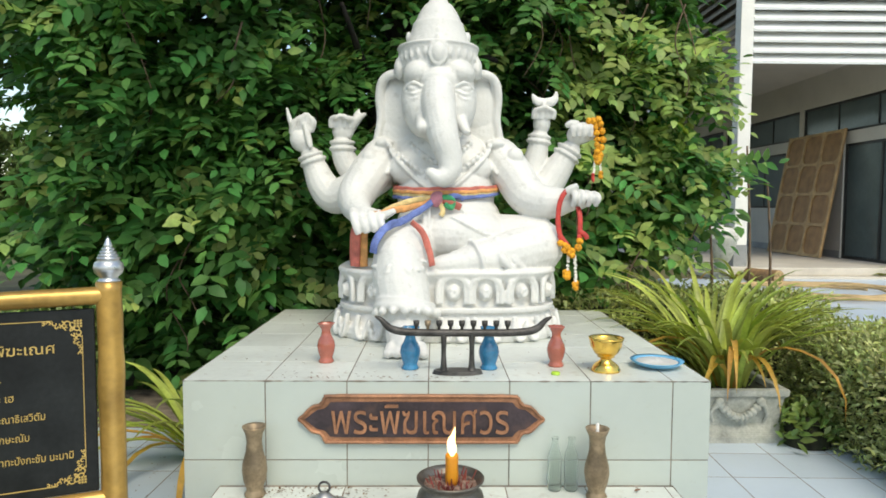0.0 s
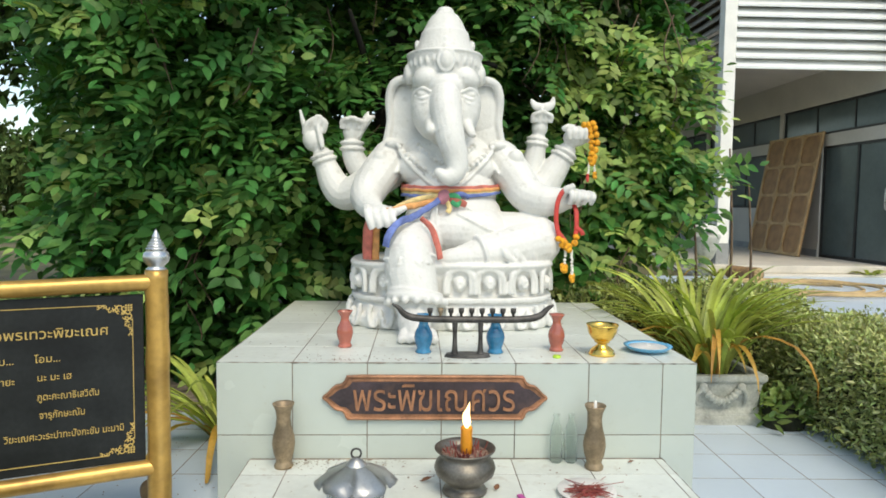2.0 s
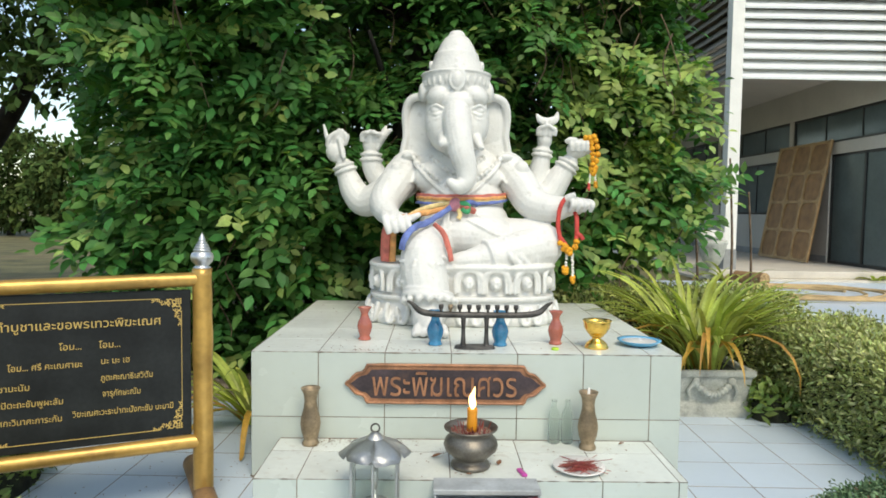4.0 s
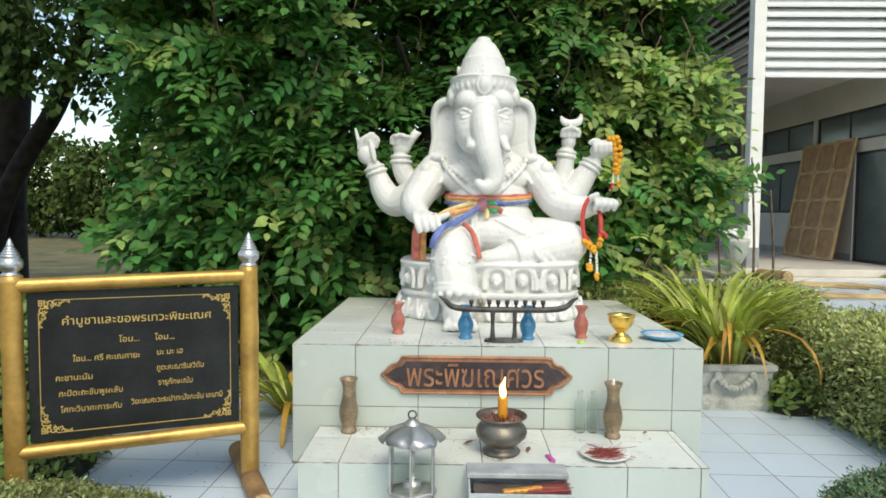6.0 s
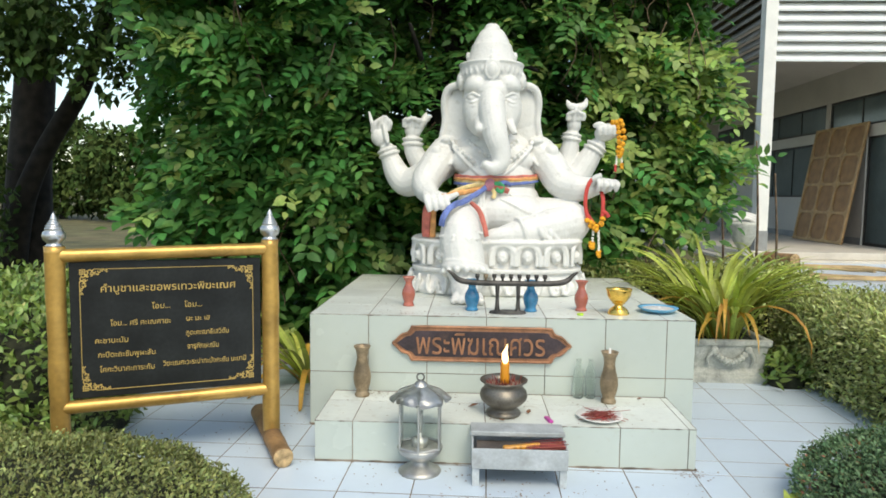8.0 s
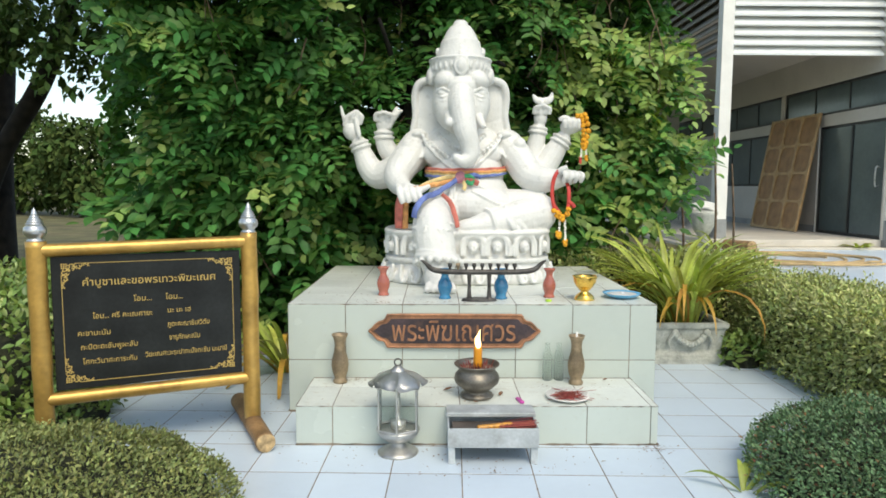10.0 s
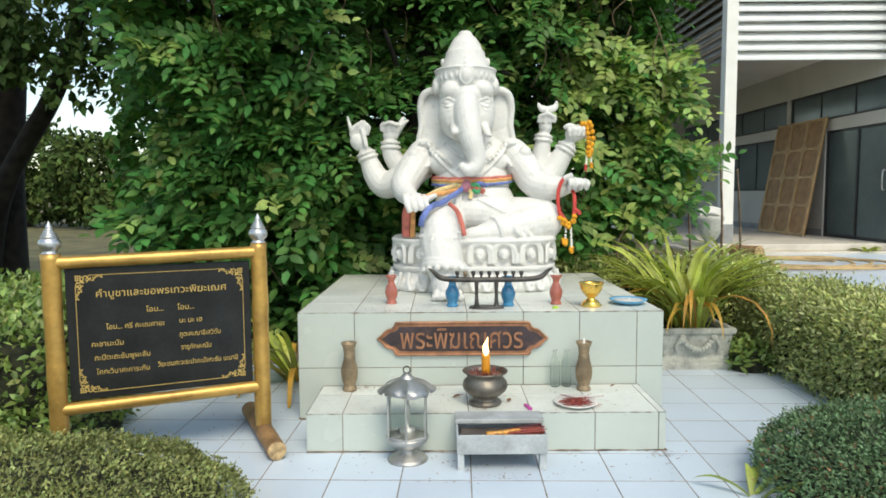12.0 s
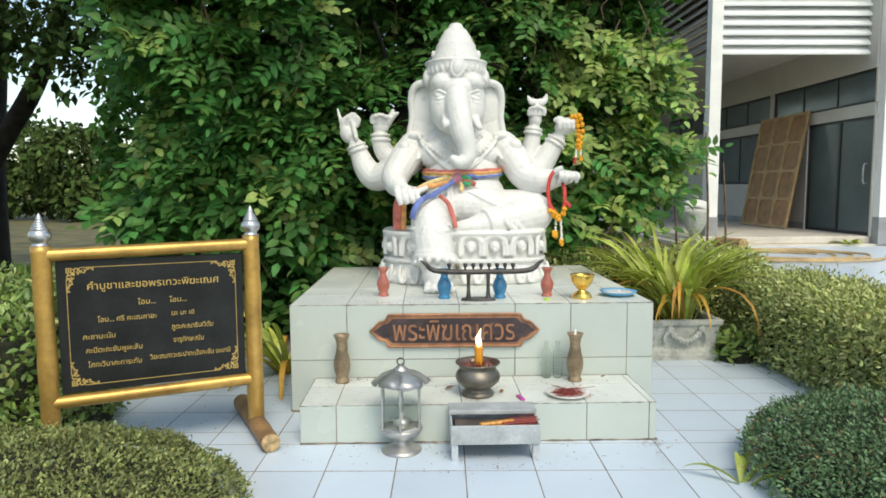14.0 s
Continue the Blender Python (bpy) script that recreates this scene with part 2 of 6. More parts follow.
# ---- building blocks ----
def part(name, bm, material, parent=None, label="", smooth=False, kind=""):
    """One mesh object made from a bmesh or a ready mesh."""
    if isinstance(bm, bmesh.types.BMesh):
        me = bpy.data.meshes.new(name)
        bm.to_mesh(me)
        bm.free()
    else:
        me = bm
    if material and not me.materials:
        me.materials.append(material)
    if smooth:
        me.polygons.foreach_set("use_smooth", [True] * len(me.polygons))
    ob = new(name, me)
    if parent:
        ob.parent = parent
    return tagged(ob, label=label, kind=kind)


def thing(name, x, y, z, label, category, group="", rz=0.0, kind=""):
    e = new(name)
    e.empty_display_size = 0.1
    e.matrix_world = pose(x, y, z, 0, 0, rz)
    return tagged(e, label, category, group, kind)


def box(bm, x0, x1, y0, y1, z0, z1, bev=0.0):
    vs = [bm.verts.new((x, y, z)) for z in (z0, z1) for y in (y0, y1) for x in (x0, x1)]
    fs = [bm.faces.new([vs[i] for i in f]) for f in ((0, 2, 3, 1), (4, 5, 7, 6), (0, 1, 5, 4), (2, 6, 7, 3), (0, 4, 6, 2), (1, 3, 7, 5))]
    if bev:
        es = list({e for f in fs for e in f.edges})
        bmesh.ops.bevel(bm, geom=es, offset=bev, segments=2, profile=0.5, affect="EDGES")
    return bm


def boxed(x0, x1, y0, y1, z0, z1, bev=0.0):
    return box(bmesh.new(), x0, x1, y0, y1, z0, z1, bev)


def lathe(profile, n=28, wobble=None):
    """A turned form from (radius, height) pairs; wobble(angle, height, radius) may change the radius."""
    bm = bmesh.new()
    rings = []
    for r, z in profile:
        if r < 1e-5:
            rings.append([bm.verts.new((0, 0, z))])
        else:
            ring = []
            for i in range(n):
                a = 2 * math.pi * i / n
                rr = wobble(a, z, r) if wobble else r
                ring.append(bm.verts.new((rr * math.cos(a), rr * math.sin(a), z)))
            rings.append(ring)
    for a, b in zip(rings, rings[1:]):
        for i in range(n):
            j = (i + 1) % n
            if len(a) == 1 and len(b) == 1:
                continue
            if len(a) == 1:
                bm.faces.new((a[0], b[j], b[i]))
            elif len(b) == 1:
                bm.faces.new((a[i], a[j], b[0]))
            else:
                bm.faces.new((a[i], a[j], b[j], b[i]))
    bmesh.ops.recalc_face_normals(bm, faces=bm.faces)
    return bm


def spline(points, n):
    """n points on a smooth curve through the given ones."""
    pts = [Vector(p) for p in points]
    out = []
    m = len(pts) - 1
    for k in range(n):
        u = k / (n - 1) * m
        i = min(int(u), m - 1)
        f = u - i
        p0, p1, p2, p3 = pts[max(i - 1, 0)], pts[i], pts[i + 1], pts[min(i + 2, m)]
        out.append(0.5 * (2 * p1 + (p2 - p0) * f + (2 * p0 - 5 * p1 + 4 * p2 - p3) * f * f + (3 * p1 - p0 - 3 * p2 + p3) * f ** 3))
    return out


def tube(bm, points, radii, n=10, steps=0, flat=1.0, flat_axis=None, cap=True):
    """A tapered tube along a curve; flat squeezes its section along flat_axis."""
    steps = steps or max(6, 4 * len(points))
    path = spline(points, steps)
    rr = spline([(r, 0, 0) for r in radii], steps) if len(radii) > 1 else [Vector((radii[0], 0, 0))] * steps
    rings = []
    up = Vector((0, 0, 1))
    prev = None
    for i, p in enumerate(path):
        d = (path[min(i + 1, steps - 1)] - path[max(i - 1, 0)]).normalized()
        if prev is None:
            u = d.cross(up if abs(d.z) < 0.9 else Vector((0, 1, 0))).normalized()
        else:
            u = (prev - d * prev.dot(d)).normalized()
        prev = u
        v = d.cross(u)
        ring = []
        for k in range(n):
            a = 2 * math.pi * k / n
            off = (u * math.cos(a) + v * math.sin(a)) * max(rr[i].x, 1e-4)
            if flat_axis is not None:
                ax = Vector(flat_axis)
                ax = (ax - d * ax.dot(d))
                if ax.length > 1e-4:
                    ax.normalize()
                    off -= ax * off.dot(ax) * (1 - flat)
            ring.append(bm.verts.new(p + off))
        rings.append(ring)
    for a, b in zip(rings, rings[1:]):
        for k in range(n):
            j = (k + 1) % n
            bm.faces.new((a[k], a[j], b[j], b[k]))
    if cap:
        bm.faces.new(list(reversed(rings[0])))
        bm.faces.new(rings[-1])
    return bm


def ball(bm, c, r, rot=(0, 0, 0), seg=20):
    rx, ry, rz = r if hasattr(r, "__len__") else (r, r, r)
    m = pose(*c, *rot) @ Matrix.Diagonal((rx, ry, rz, 1))
    rings = max(6, seg // 2)
    top, low = bm.verts.new(m @ Vector((0, 0, 1))), bm.verts.new(m @ Vector((0, 0, -1)))
    grid = []
    for i in range(1, rings):
        t = math.pi * i / rings
        grid.append([bm.verts.new(m @ Vector((math.sin(t) * math.cos(2 * math.pi * k / seg), math.sin(t) * math.sin(2 * math.pi * k / seg), math.cos(t)))) for k in range(seg)])
    for k in range(seg):
        j = (k + 1) % seg
        bm.faces.new((top, grid[0][k], grid[0][j]))
        bm.faces.new((low, grid[-1][j], grid[-1][k]))
        for p, q in zip(grid, grid[1:]):
            bm.faces.new((p[k], q[k], q[j], p[j]))
    return bm


def leaf_mesh(name, P, D, N, L, W, fine=True, curl=0.15, fold=0.12):
    """Many leaves in one mesh: base points, directions, normals, lengths and widths as arrays."""
    D = D / np.linalg.norm(D, axis=1, keepdims=True)
    B = np.cross(D, N)
    B /= np.linalg.norm(B, axis=1, keepdims=True) + 1e-9
    N = np.cross(B, D)
    L, W = L[:, None], W[:, None]
    n = len(P)
    if fine:
        mid1, mid2 = P + D * L * 0.33, P + D * L * 0.68 - N * L * curl * 0.3
        tip = P + D * L - N * L * curl
        v = np.stack([P, mid1 + B * W * 0.5 + N * W * fold, mid1, mid1 - B * W * 0.5 + N * W * fold,
                      mid2 + B * W * 0.4 + N * W * fold, mid2, mid2 - B * W * 0.4 + N * W * fold, tip], 1).reshape(-1, 3)
        tri = [(0, 2, 1), (0, 3, 2), (1, 2, 5), (1, 5, 4), (2, 3, 6), (2, 6, 5), (4, 5, 7), (5, 6, 7)]
        k = 8
    else:
        mid = P + D * L * 0.5
        tip = P + D * L - N * L * curl
        v = np.stack([P, mid + B * W * 0.5 + N * W * fold, tip, mid - B * W * 0.5 + N * W * fold], 1).reshape(-1, 3)
        tri = [(0, 2, 1), (0, 3, 2)]
        k = 4
    f = (np.arange(n)[:, None, None] * k + np.array(tri)[None]).reshape(-1, 3)
    me = bpy.data.meshes.new(name)
    me.vertices.add(len(v))
    me.vertices.foreach_set("co", v.astype(np.float32).ravel())
    me.loops.add(f.size)
    me.loops.foreach_set("vertex_index", f.astype(np.int32).ravel())
    me.polygons.add(len(f))
    me.polygons.foreach_set("loop_start", np.arange(0, f.size, 3, dtype=np.int32))
    me.polygons.foreach_set("use_smooth", np.ones(len(f), dtype=bool))
    me.update(calc_edges=True)
    return me


def wave(x, y, s, seed=0.0):
    """Smooth uneven value between about -1 and 1, for arrays."""
    return (np.sin(x * 1.3 * s + 1.7 + seed) * np.cos(y * 1.1 * s - 0.6 + seed * 2) + 0.6 * np.sin(x * 2.7 * s - y * 2.1 * s + seed * 3)
            + 0.4 * np.cos(x * 4.9 * s + y * 5.3 * s + seed)) / 1.7


rng = np.random.default_rng(7)


def unit(v):
    return v / (np.linalg.norm(v, axis=1, keepdims=True) + 1e-9)


# ---- ground and paving ----
def ground_height(x, y):
    s = max(0.0, min(1.0, (x - 1.6) / 1.4)) * max(0.0, min(1.0, (y - 4.2) / 1.6))
    return -0.03 + 0.29 * s * s * (3 - 2 * s)


def ground_sheet():
    bm = bmesh.new()
    xs = [-900, -300, -100, -50, -30, -20] + [-14 + 0.8 * i for i in range(41)] + [24, 32, 50, 100, 300, 900]
    ys = [-900, -300, -100, -40, -20, -10] + [-6 + 0.8 * i for i in range(41)] + [32, 40, 60, 110, 300, 900]
    grid = [[bm.verts.new((x, y, ground_height(x, y) + (0.012 * math.sin(3 * x) * math.cos(2.3 * y) if -14 < x < 18 and y > 5 else 0))) for x in xs] for y in ys]
    for a, b in zip(grid, grid[1:]):
        for i in range(len(xs) - 1):
            bm.faces.new((a[i], a[i + 1], b[i + 1], b[i]))
    return bm


tagged(part("ground", ground_sheet(), M_GROUND, smooth=True), "dry grass and bare soil round the shrine", "ground", kind="structure")

JX = [0.805 - 0.304 * k for k in range(10, -1, -1)] + [0.966 + 0.305 * k for k in range(8)]
JY = [2.005 - 0.305 * k for k in range(13, -1, -1)] + [2.165 + 0.299 * k for k in range(9)]


def inside_paving(x, y):
    return -2.3 < x < 2.1 + 0.9 * (y < 1.6) and (y < 3.7 or x > 0.9) and y < 4.4


TILES = {}


def tile_mesh(w, h, material, thick=0.012):
    """A thin tile with eased edges, lying in its own xy plane, its face at z = 0."""
    key = (round(w, 3), round(h, 3), material.name)
    if key not in TILES:
        bm = bmesh.new()
        e, g = 0.0006, 0.0021
        lo = [bm.verts.new(p) for p in ((g, g, -thick), (w - g, g, -thick), (w - g, h - g, -thick), (g, h - g, -thick))]
        md = [bm.verts.new(p) for p in ((g, g, -e), (w - g, g, -e), (w - g, h - g, -e), (g, h - g, -e))]
        hi = [bm.verts.new(p) for p in ((g + e, g + e, 0), (w - g - e, g + e, 0), (w - g - e, h - g - e, 0), (g + e, h - g - e, 0))]
        for a, b in ((lo, md), (md, hi)):
            for i in range(4):
                j = (i + 1) % 4
                bm.faces.new((a[i], a[j], b[j], b[i]))
        bm.faces.new(hi)
        me = bpy.data.meshes.new("tile")
        bm.to_mesh(me)
        bm.free()
        me.materials.append(material)
        TILES[key] = me
    return TILES[key]


def lay_tile(parent, m, w, h, material):
    ob = new("tile", tile_mesh(w, h, material))
    ob.parent = parent
    ob.matrix_local = m @ pose(0, 0, random.uniform(-0.0004, 0.0004), random.uniform(-0.06, 0.06), random.uniform(-0.06, 0.06), 0)
    return ob


# ---- tiled pedestal with its step ----
PX0, PX1, PY0, PY1, PH = -0.997, 0.983, 2.53, 4.25, 0.587
SX0, SX1, SY0, SH = -0.862, 0.846, 2.055, 0.187
PJX = [PX0, -0.69, -0.385, -0.08, 0.225, 0.53, 0.84, PX1]
PJY = [PY0, 2.835, 3.14, 3.445, 3.75, 4.055, PY1]
PJZ = [0.0, 0.284, PH]
SJX = [SX0, -0.69, -0.39, -0.09, 0.21, 0.51, 0.812, SX1]
SJY = [SY0, 2.36, PY0]

pedestal = thing("pedestal", 0, 0, 0, "stepped shrine pedestal clad in pale mint tiles with dirty joints", "pedestal")
core = boxed(PX0 + 0.0022, PX1 - 0.0022, PY0 + 0.0022, PY1 - 0.0022, -0.02, PH - 0.001)
box(core, SX0 + 0.0022, SX1 - 0.0022, SY0 + 0.0022, PY0 + 0.001, -0.02, SH - 0.001)
part("core", core, M_GROUT, pedestal, "grimy grout bed between the tiles")

# ---- porch building ----
FZ, WX = 0.42, 6.6
building = thing("building", 5.4, 12.5, 0, "white porch building with louvred eaves and dark windows", "building")


def bpart(name, bm, m, label="", parent=None, smooth=False):
    ob = part(name, bm, m, parent or building, label, smooth)
    if parent is None:
        ob.matrix_parent_inverse = building.matrix_world.inverted()
    return ob


slab = boxed(3.75, 12.0, 9.0, 18.0, -0.05, FZ - 0.11, 0.01)
box(slab, 3.9, 12.0, 9.15, 18.0, FZ - 0.11, FZ, 0.012)
bpart("porch_floor", slab, M_SLAB, "pale concrete porch floor with a low step")
# wall facing the porch, built round its openings
for y0, y1, z0, z1 in ((9.16, 18.0, 3.0, 5.2), (9.16, 18.0, 2.28, 2.48), (10.95, 12.75, FZ, 2.28), (12.75, 15.4, FZ, 1.24), (15.4, 18.0, FZ, 2.28),
                       (12.2, 12.32, 2.48, 3.0), (9.12, 9.16, 2.48, 3.0), (15.4, 15.55, 2.48, 3.0), (9.12, 9.16, FZ, 2.28)):
    bpart("wall", boxed(WX, WX + 0.16, y0, y1, z0, z1), M_WALLWHITE)
bpart("skirting", boxed(WX - 0.012, WX - 0.002, 10.95, 18.0, FZ, FZ + 0.12), M_COLBASE, "grey painted skirting")
for y0, y1, z0, z1 in ((9.16, 12.2, 2.48, 3.0), (12.32, 15.4, 2.48, 3.0), (15.55, 18.0, 2.48, 3.0), (12.75, 15.4, 1.24, 2.28)):
    w = bpart("window", boxed(WX + 0.05, WX + 0.06, y0, y1, z0, z1), M_WINDOW, "dark tinted window")
    fr = bmesh.new()
    k = 0.04
    box(fr, WX + 0.03, WX + 0.075, y0, y1, z0, z0 + k)
    box(fr, WX + 0.03, WX + 0.075, y0, y1, z1 - k, z1)
    box(fr, WX + 0.03, WX + 0.075, y0, y0 + k, z0 + k, z1 - k)
    box(fr, WX + 0.03, WX + 0.075, y1 - k, y1, z0 + k, z1 - k)
    for q in (1, 2):
        yy = y0 + (y1 - y0) * q / 3
        box(fr, WX + 0.035, WX + 0.07, yy - 0.012, yy + 0.012, z0 + k, z1 - k)
    part("window_frame", fr, M_ALU, w)
door = bpart("door", boxed(WX + 0.05, WX + 0.06, 9.16, 10.95, FZ + 0.02, 2.28), M_WINDOW, "dark glass sliding door")
fr = bmesh.new()
for y0, y1, z0, z1 in ((9.16, 9.21, FZ, 2.28), (10.9, 10.95, FZ, 2.28), (10.02, 10.07, FZ + 0.05, 2.24), (9.21, 10.9, 2.24, 2.28), (9.21, 10.9, FZ, FZ + 0.05)):
    box(fr, WX + 0.03, WX + 0.08, y0, y1, z0, z1)
part("door_frame", fr, M_ALU, door)
hd = bmesh.new()
tube(hd, [(WX + 0.02, 9.3, 1.24), (WX - 0.03, 9.3, 1.26), (WX - 0.03, 9.3, 1.52), (WX + 0.02, 9.3, 1.54)], [0.012], 8, 14)
part("handle", hd, M_SILVER, door, "silver pull handle", True)
bpart("rear_wall", boxed(3.9, WX, 17.9, 18.05, FZ, 5.2), M_WALLWHITE)
for cx, cy in ((4.21, 9.42), (6.72, 9.06), (4.2, 13.2), (4.2, 17.0)):
    c = bpart("column", boxed(cx - 0.09, cx + 0.09, cy - 0.09, cy + 0.09, FZ + 0.3, 5.2, 0.008), M_COLUMN, "white square porch column")
    part("plinth", boxed(cx - 0.096, cx + 0.096, cy - 0.096, cy + 0.096, FZ - 0.12, FZ + 0.3, 0.006), M_COLBASE, c, "grey painted foot")
for i in range(14):
    z = 3.22 + 0.145 * i
    for run in ("front", "side"):
        bm = bmesh.new()
        if run == "front":
            pts = [(9.33, z), (9.325, z + 0.03), (9.45, z + 0.16), (9.465, z + 0.15), (9.345, z + 0.025), (9.345, z)]
            a = [bm.verts.new((4.3, y, zz)) for y, zz in pts]
            b = [bm.verts.new((9.0, y, zz)) for y, zz in pts]
        else:
            pts = [(4.12, z), (4.115, z + 0.03), (4.24, z + 0.16), (4.255, z + 0.15), (4.135, z + 0.025), (4.135, z)]
            a = [bm.verts.new((x, 9.52, zz)) for x, zz in pts]
            b = [bm.verts.new((x, 17.0, zz)) for x, zz in pts]
        n = len(pts)
        for q in range(n):
            bm.faces.new((a[q], a[(q + 1) % n], b[(q + 1) % n], b[q]))
        bm.faces.new(a), bm.faces.new(list(reversed(b)))
        bmesh.ops.recalc_face_normals(bm, faces=bm.faces)
        # the side run takes the copy with shade painted in
        bpart("slat", bm, M_LOUVRE if run == "front" else M_LOUVRE_SHADED, "" if run == "front" else "slat darkened for shade")
bpart("soffit", boxed(3.9, 12.0, 9.3, 18.0, 5.2, 5.32), M_SOFFIT, "pale soffit board under the roof")
sf = bmesh.new()
v = [sf.verts.new(p) for p in ((4.3, 9.5, 3.95), (WX, 9.5, 3.55), (WX, 17.9, 3.55), (4.3, 17.9, 3.95), (4.3, 9.5, 4.0), (WX, 9.5, 3.6), (WX, 17.9, 3.6), (4.3, 17.9, 4.0))]
for f in ((0, 3, 2, 1), (4, 5, 6, 7), (0, 1, 5, 4), (1, 2, 6, 5), (2, 3, 7, 6), (3, 0, 4, 7)):
    sf.faces.new([v[i] for i in f])
bpart("porch_ceiling", sf, M_SOFFIT, "plain beige porch ceiling")
bpart("rear_block", boxed(WX + 0.9, 12.0, 9.6, 18.0, FZ, 5.18), M_WALLWHITE)
bpart("front_wall", boxed(6.81, 12.0, 9.1, 9.28, FZ, 3.15), M_WALLWHITE)
# out of view; overhang added on the left to keep sky off the side slats
bpart("roof", boxed(2.5, 12.2, 8.9, 18.2, 5.32, 5.42), M_LOUVRE, "unseen roof, left overhang added to shade the side slats")

drive = boxed(2.95, 12.0, 3.7, 9.0, -0.05, 0.28, 0.01)
tagged(part("pavement", drive, M_TILE_BLUE), "pale blue-grey paving beside the porch", "pavement", kind="structure")

# leaning ribbed board, three by four fields
board = thing("wooden_board", 6.22, 12.0, FZ, "brown ribbed wooden panel leaning on the porch wall", "panel")
board.matrix_world = Matrix.Translation((6.2, 11.65, FZ + 0.01)) @ Matrix.Rotation(radians(-90), 4, "Z") @ Matrix.Rotation(radians(-9.5), 4, "X")
part("sheet", boxed(-0.85, 0.85, 0.0, 0.012, 0.0, 2.12), M_PANEL, board)
for i in range(4):
    x = -0.85 + 1.655 * i / 3
    part("rib", boxed(x, x + 0.045, -0.03, -0.001, 0.0, 2.12, 0.004), M_PANELRIB, board)
for j in range(5):
    z = 2.07 * j / 4
    for i in range(3):
        x = -0.85 + 1.655 * i / 3
        part("rail", boxed(x + 0.05, x + 0.547, -0.026, -0.001, z, z + 0.045, 0.004), M_PANELRIB, board)
gusset = bmesh.new()
front = [gusset.verts.new((x, -0.022, z)) for x, z in ((0, 0), (0.09, 0), (0.04, 0.025), (0.02, 0.06), (0, 0.11))]
back = [gusset.verts.new((v.co.x, -0.001, v.co.z)) for v in front]
gusset.faces.new(front), gusset.faces.new(back[::-1])
for i in range(5):
    gusset.faces.new((front[i], back[i], back[(i + 1) % 5], front[(i + 1) % 5]))
bmesh.ops.recalc_face_normals(gusset, faces=gusset.faces)
block = bpy.data.meshes.new("corner_block")
gusset.to_mesh(block)
gusset.free()
block.materials.append(M_PANELRIB)
for i in range(3):
    for j in range(4):
        x0, z0 = -0.85 + 1.655 * i / 3 + 0.047, 2.07 * j / 4 + 0.047
        for sx, sz in ((1, 1), (-1, 1), (1, -1), (-1, -1)):
            ob = new("corner_block", block)
            ob.parent = board
            ob.matrix_local = Matrix.Translation((x0 if sx > 0 else x0 + 0.503, 0, z0 if sz > 0 else z0 + 0.468)) @ Matrix.Diagonal((sx, 1, sz, 1))


# ---- foliage ----
def compound(P, out, n_leaf, size, spread=1.0, droop=0.35):
    """Pinnate sprays at points P that grow along out: arrays for leaf_mesh."""
    k = len(P)
    R = unit(out + rng.normal(0, 0.55 * spread, (k, 3)) + np.array([0, 0, -droop]))
    S = unit(np.cross(R, np.array([0, 0, 1.0]) + rng.normal(0, 0.2, (k, 3))))
    U = np.cross(S, R)
    U *= np.sign(U[:, 2:3] + 1e-6)
    Ps, Ds, Ns, Ls = [], [], [], []
    rl = size * (0.32 * n_leaf) * rng.uniform(0.8, 1.2, (k, 1))
    for j in range(n_leaf):
        f = (j // 2 + 0.6) / (n_leaf / 2)
        side = 1 if j % 2 else -1
        last = j == n_leaf - 1
        Ps.append(P + R * rl * f - np.array([0, 0, 1.0]) * rl * f * f * 0.25)
        Ds.append(R * (1.0 if last else 0.55) + S * (0 if last else side * 0.85) + rng.normal(0, 0.15, (k, 3)) - np.array([0, 0, 0.15]))
        Ns.append(U + rng.normal(0, 0.28, (k, 3)))
        Ls.append(size * rng.uniform(0.75, 1.2, k))
    return np.concatenate(Ps), np.concatenate(Ds), np.concatenate(Ns), np.concatenate(Ls)


def vine_front(x, z):
    """How far back the leafy face of the vine stands."""
    base = np.where(x < -0.9, 3.98, 4.42) + np.where(x > 0.95, 0.2, 0.0)
    base = base + 0.8 * np.exp(-((x + 0.35) / 0.35) ** 2 - ((z - 2.35) / 0.6) ** 2)
    base = base + 0.7 * np.exp(-((x - 0.45) / 0.3) ** 2 - ((z - 2.05) / 0.4) ** 2) + 0.6 * np.exp(-((x + 0.8) / 0.3) ** 2 - ((z - 1.05) / 0.5) ** 2)
    base = base - np.where(x < -1.05, 0.38, 0.0) * np.clip((z - 1.7) / 1.1, 0, 1)
    low = np.clip((1.0 - z) / 1.0, 0, 1)
    return base + 0.22 * wave(x, z, 1.6, 0.4) + 0.12 * wave(x, z, 4.0, 1.1) + low * np.where(x < -1.1, 0.7, np.where(x < 0, 0.2, 0.3))


def vine_points(n, depth, zmax=4.6):
    x = rng.uniform(-3.3, 2.25, n)
    z = rng.uniform(0.02, zmax, n)
    left = -2.62 + 0.22 * wave(z, z * 0.3, 2.2, 0.3) - np.clip(z - 2.5, 0, 1.2) * 0.55
    right = np.where(z > 1.25, 2.07, 2.07 - (1.25 - z) * 1.7) + 0.12 * wave(z, z * 0.5, 3.0, 2.0) - np.clip(z - 2.3, 0, 2) * 0.2
    ok = (x > left) & (x < right)
    x, z = x[ok], z[ok]
    edge = np.minimum(x - left[ok], right[ok] - x)
    y = vine_front(x, z) + rng.uniform(0, 1, len(x)) ** 1.3 * depth + 0.5 * np.exp(-np.clip(edge, 0, 9) / 0.25)
    return np.stack([x, y, z], 1)


vine = thing("vine_tree", -0.3, 4.9, 0, "dense dark green vine-covered tree with drooping leaf sprays", "tree")


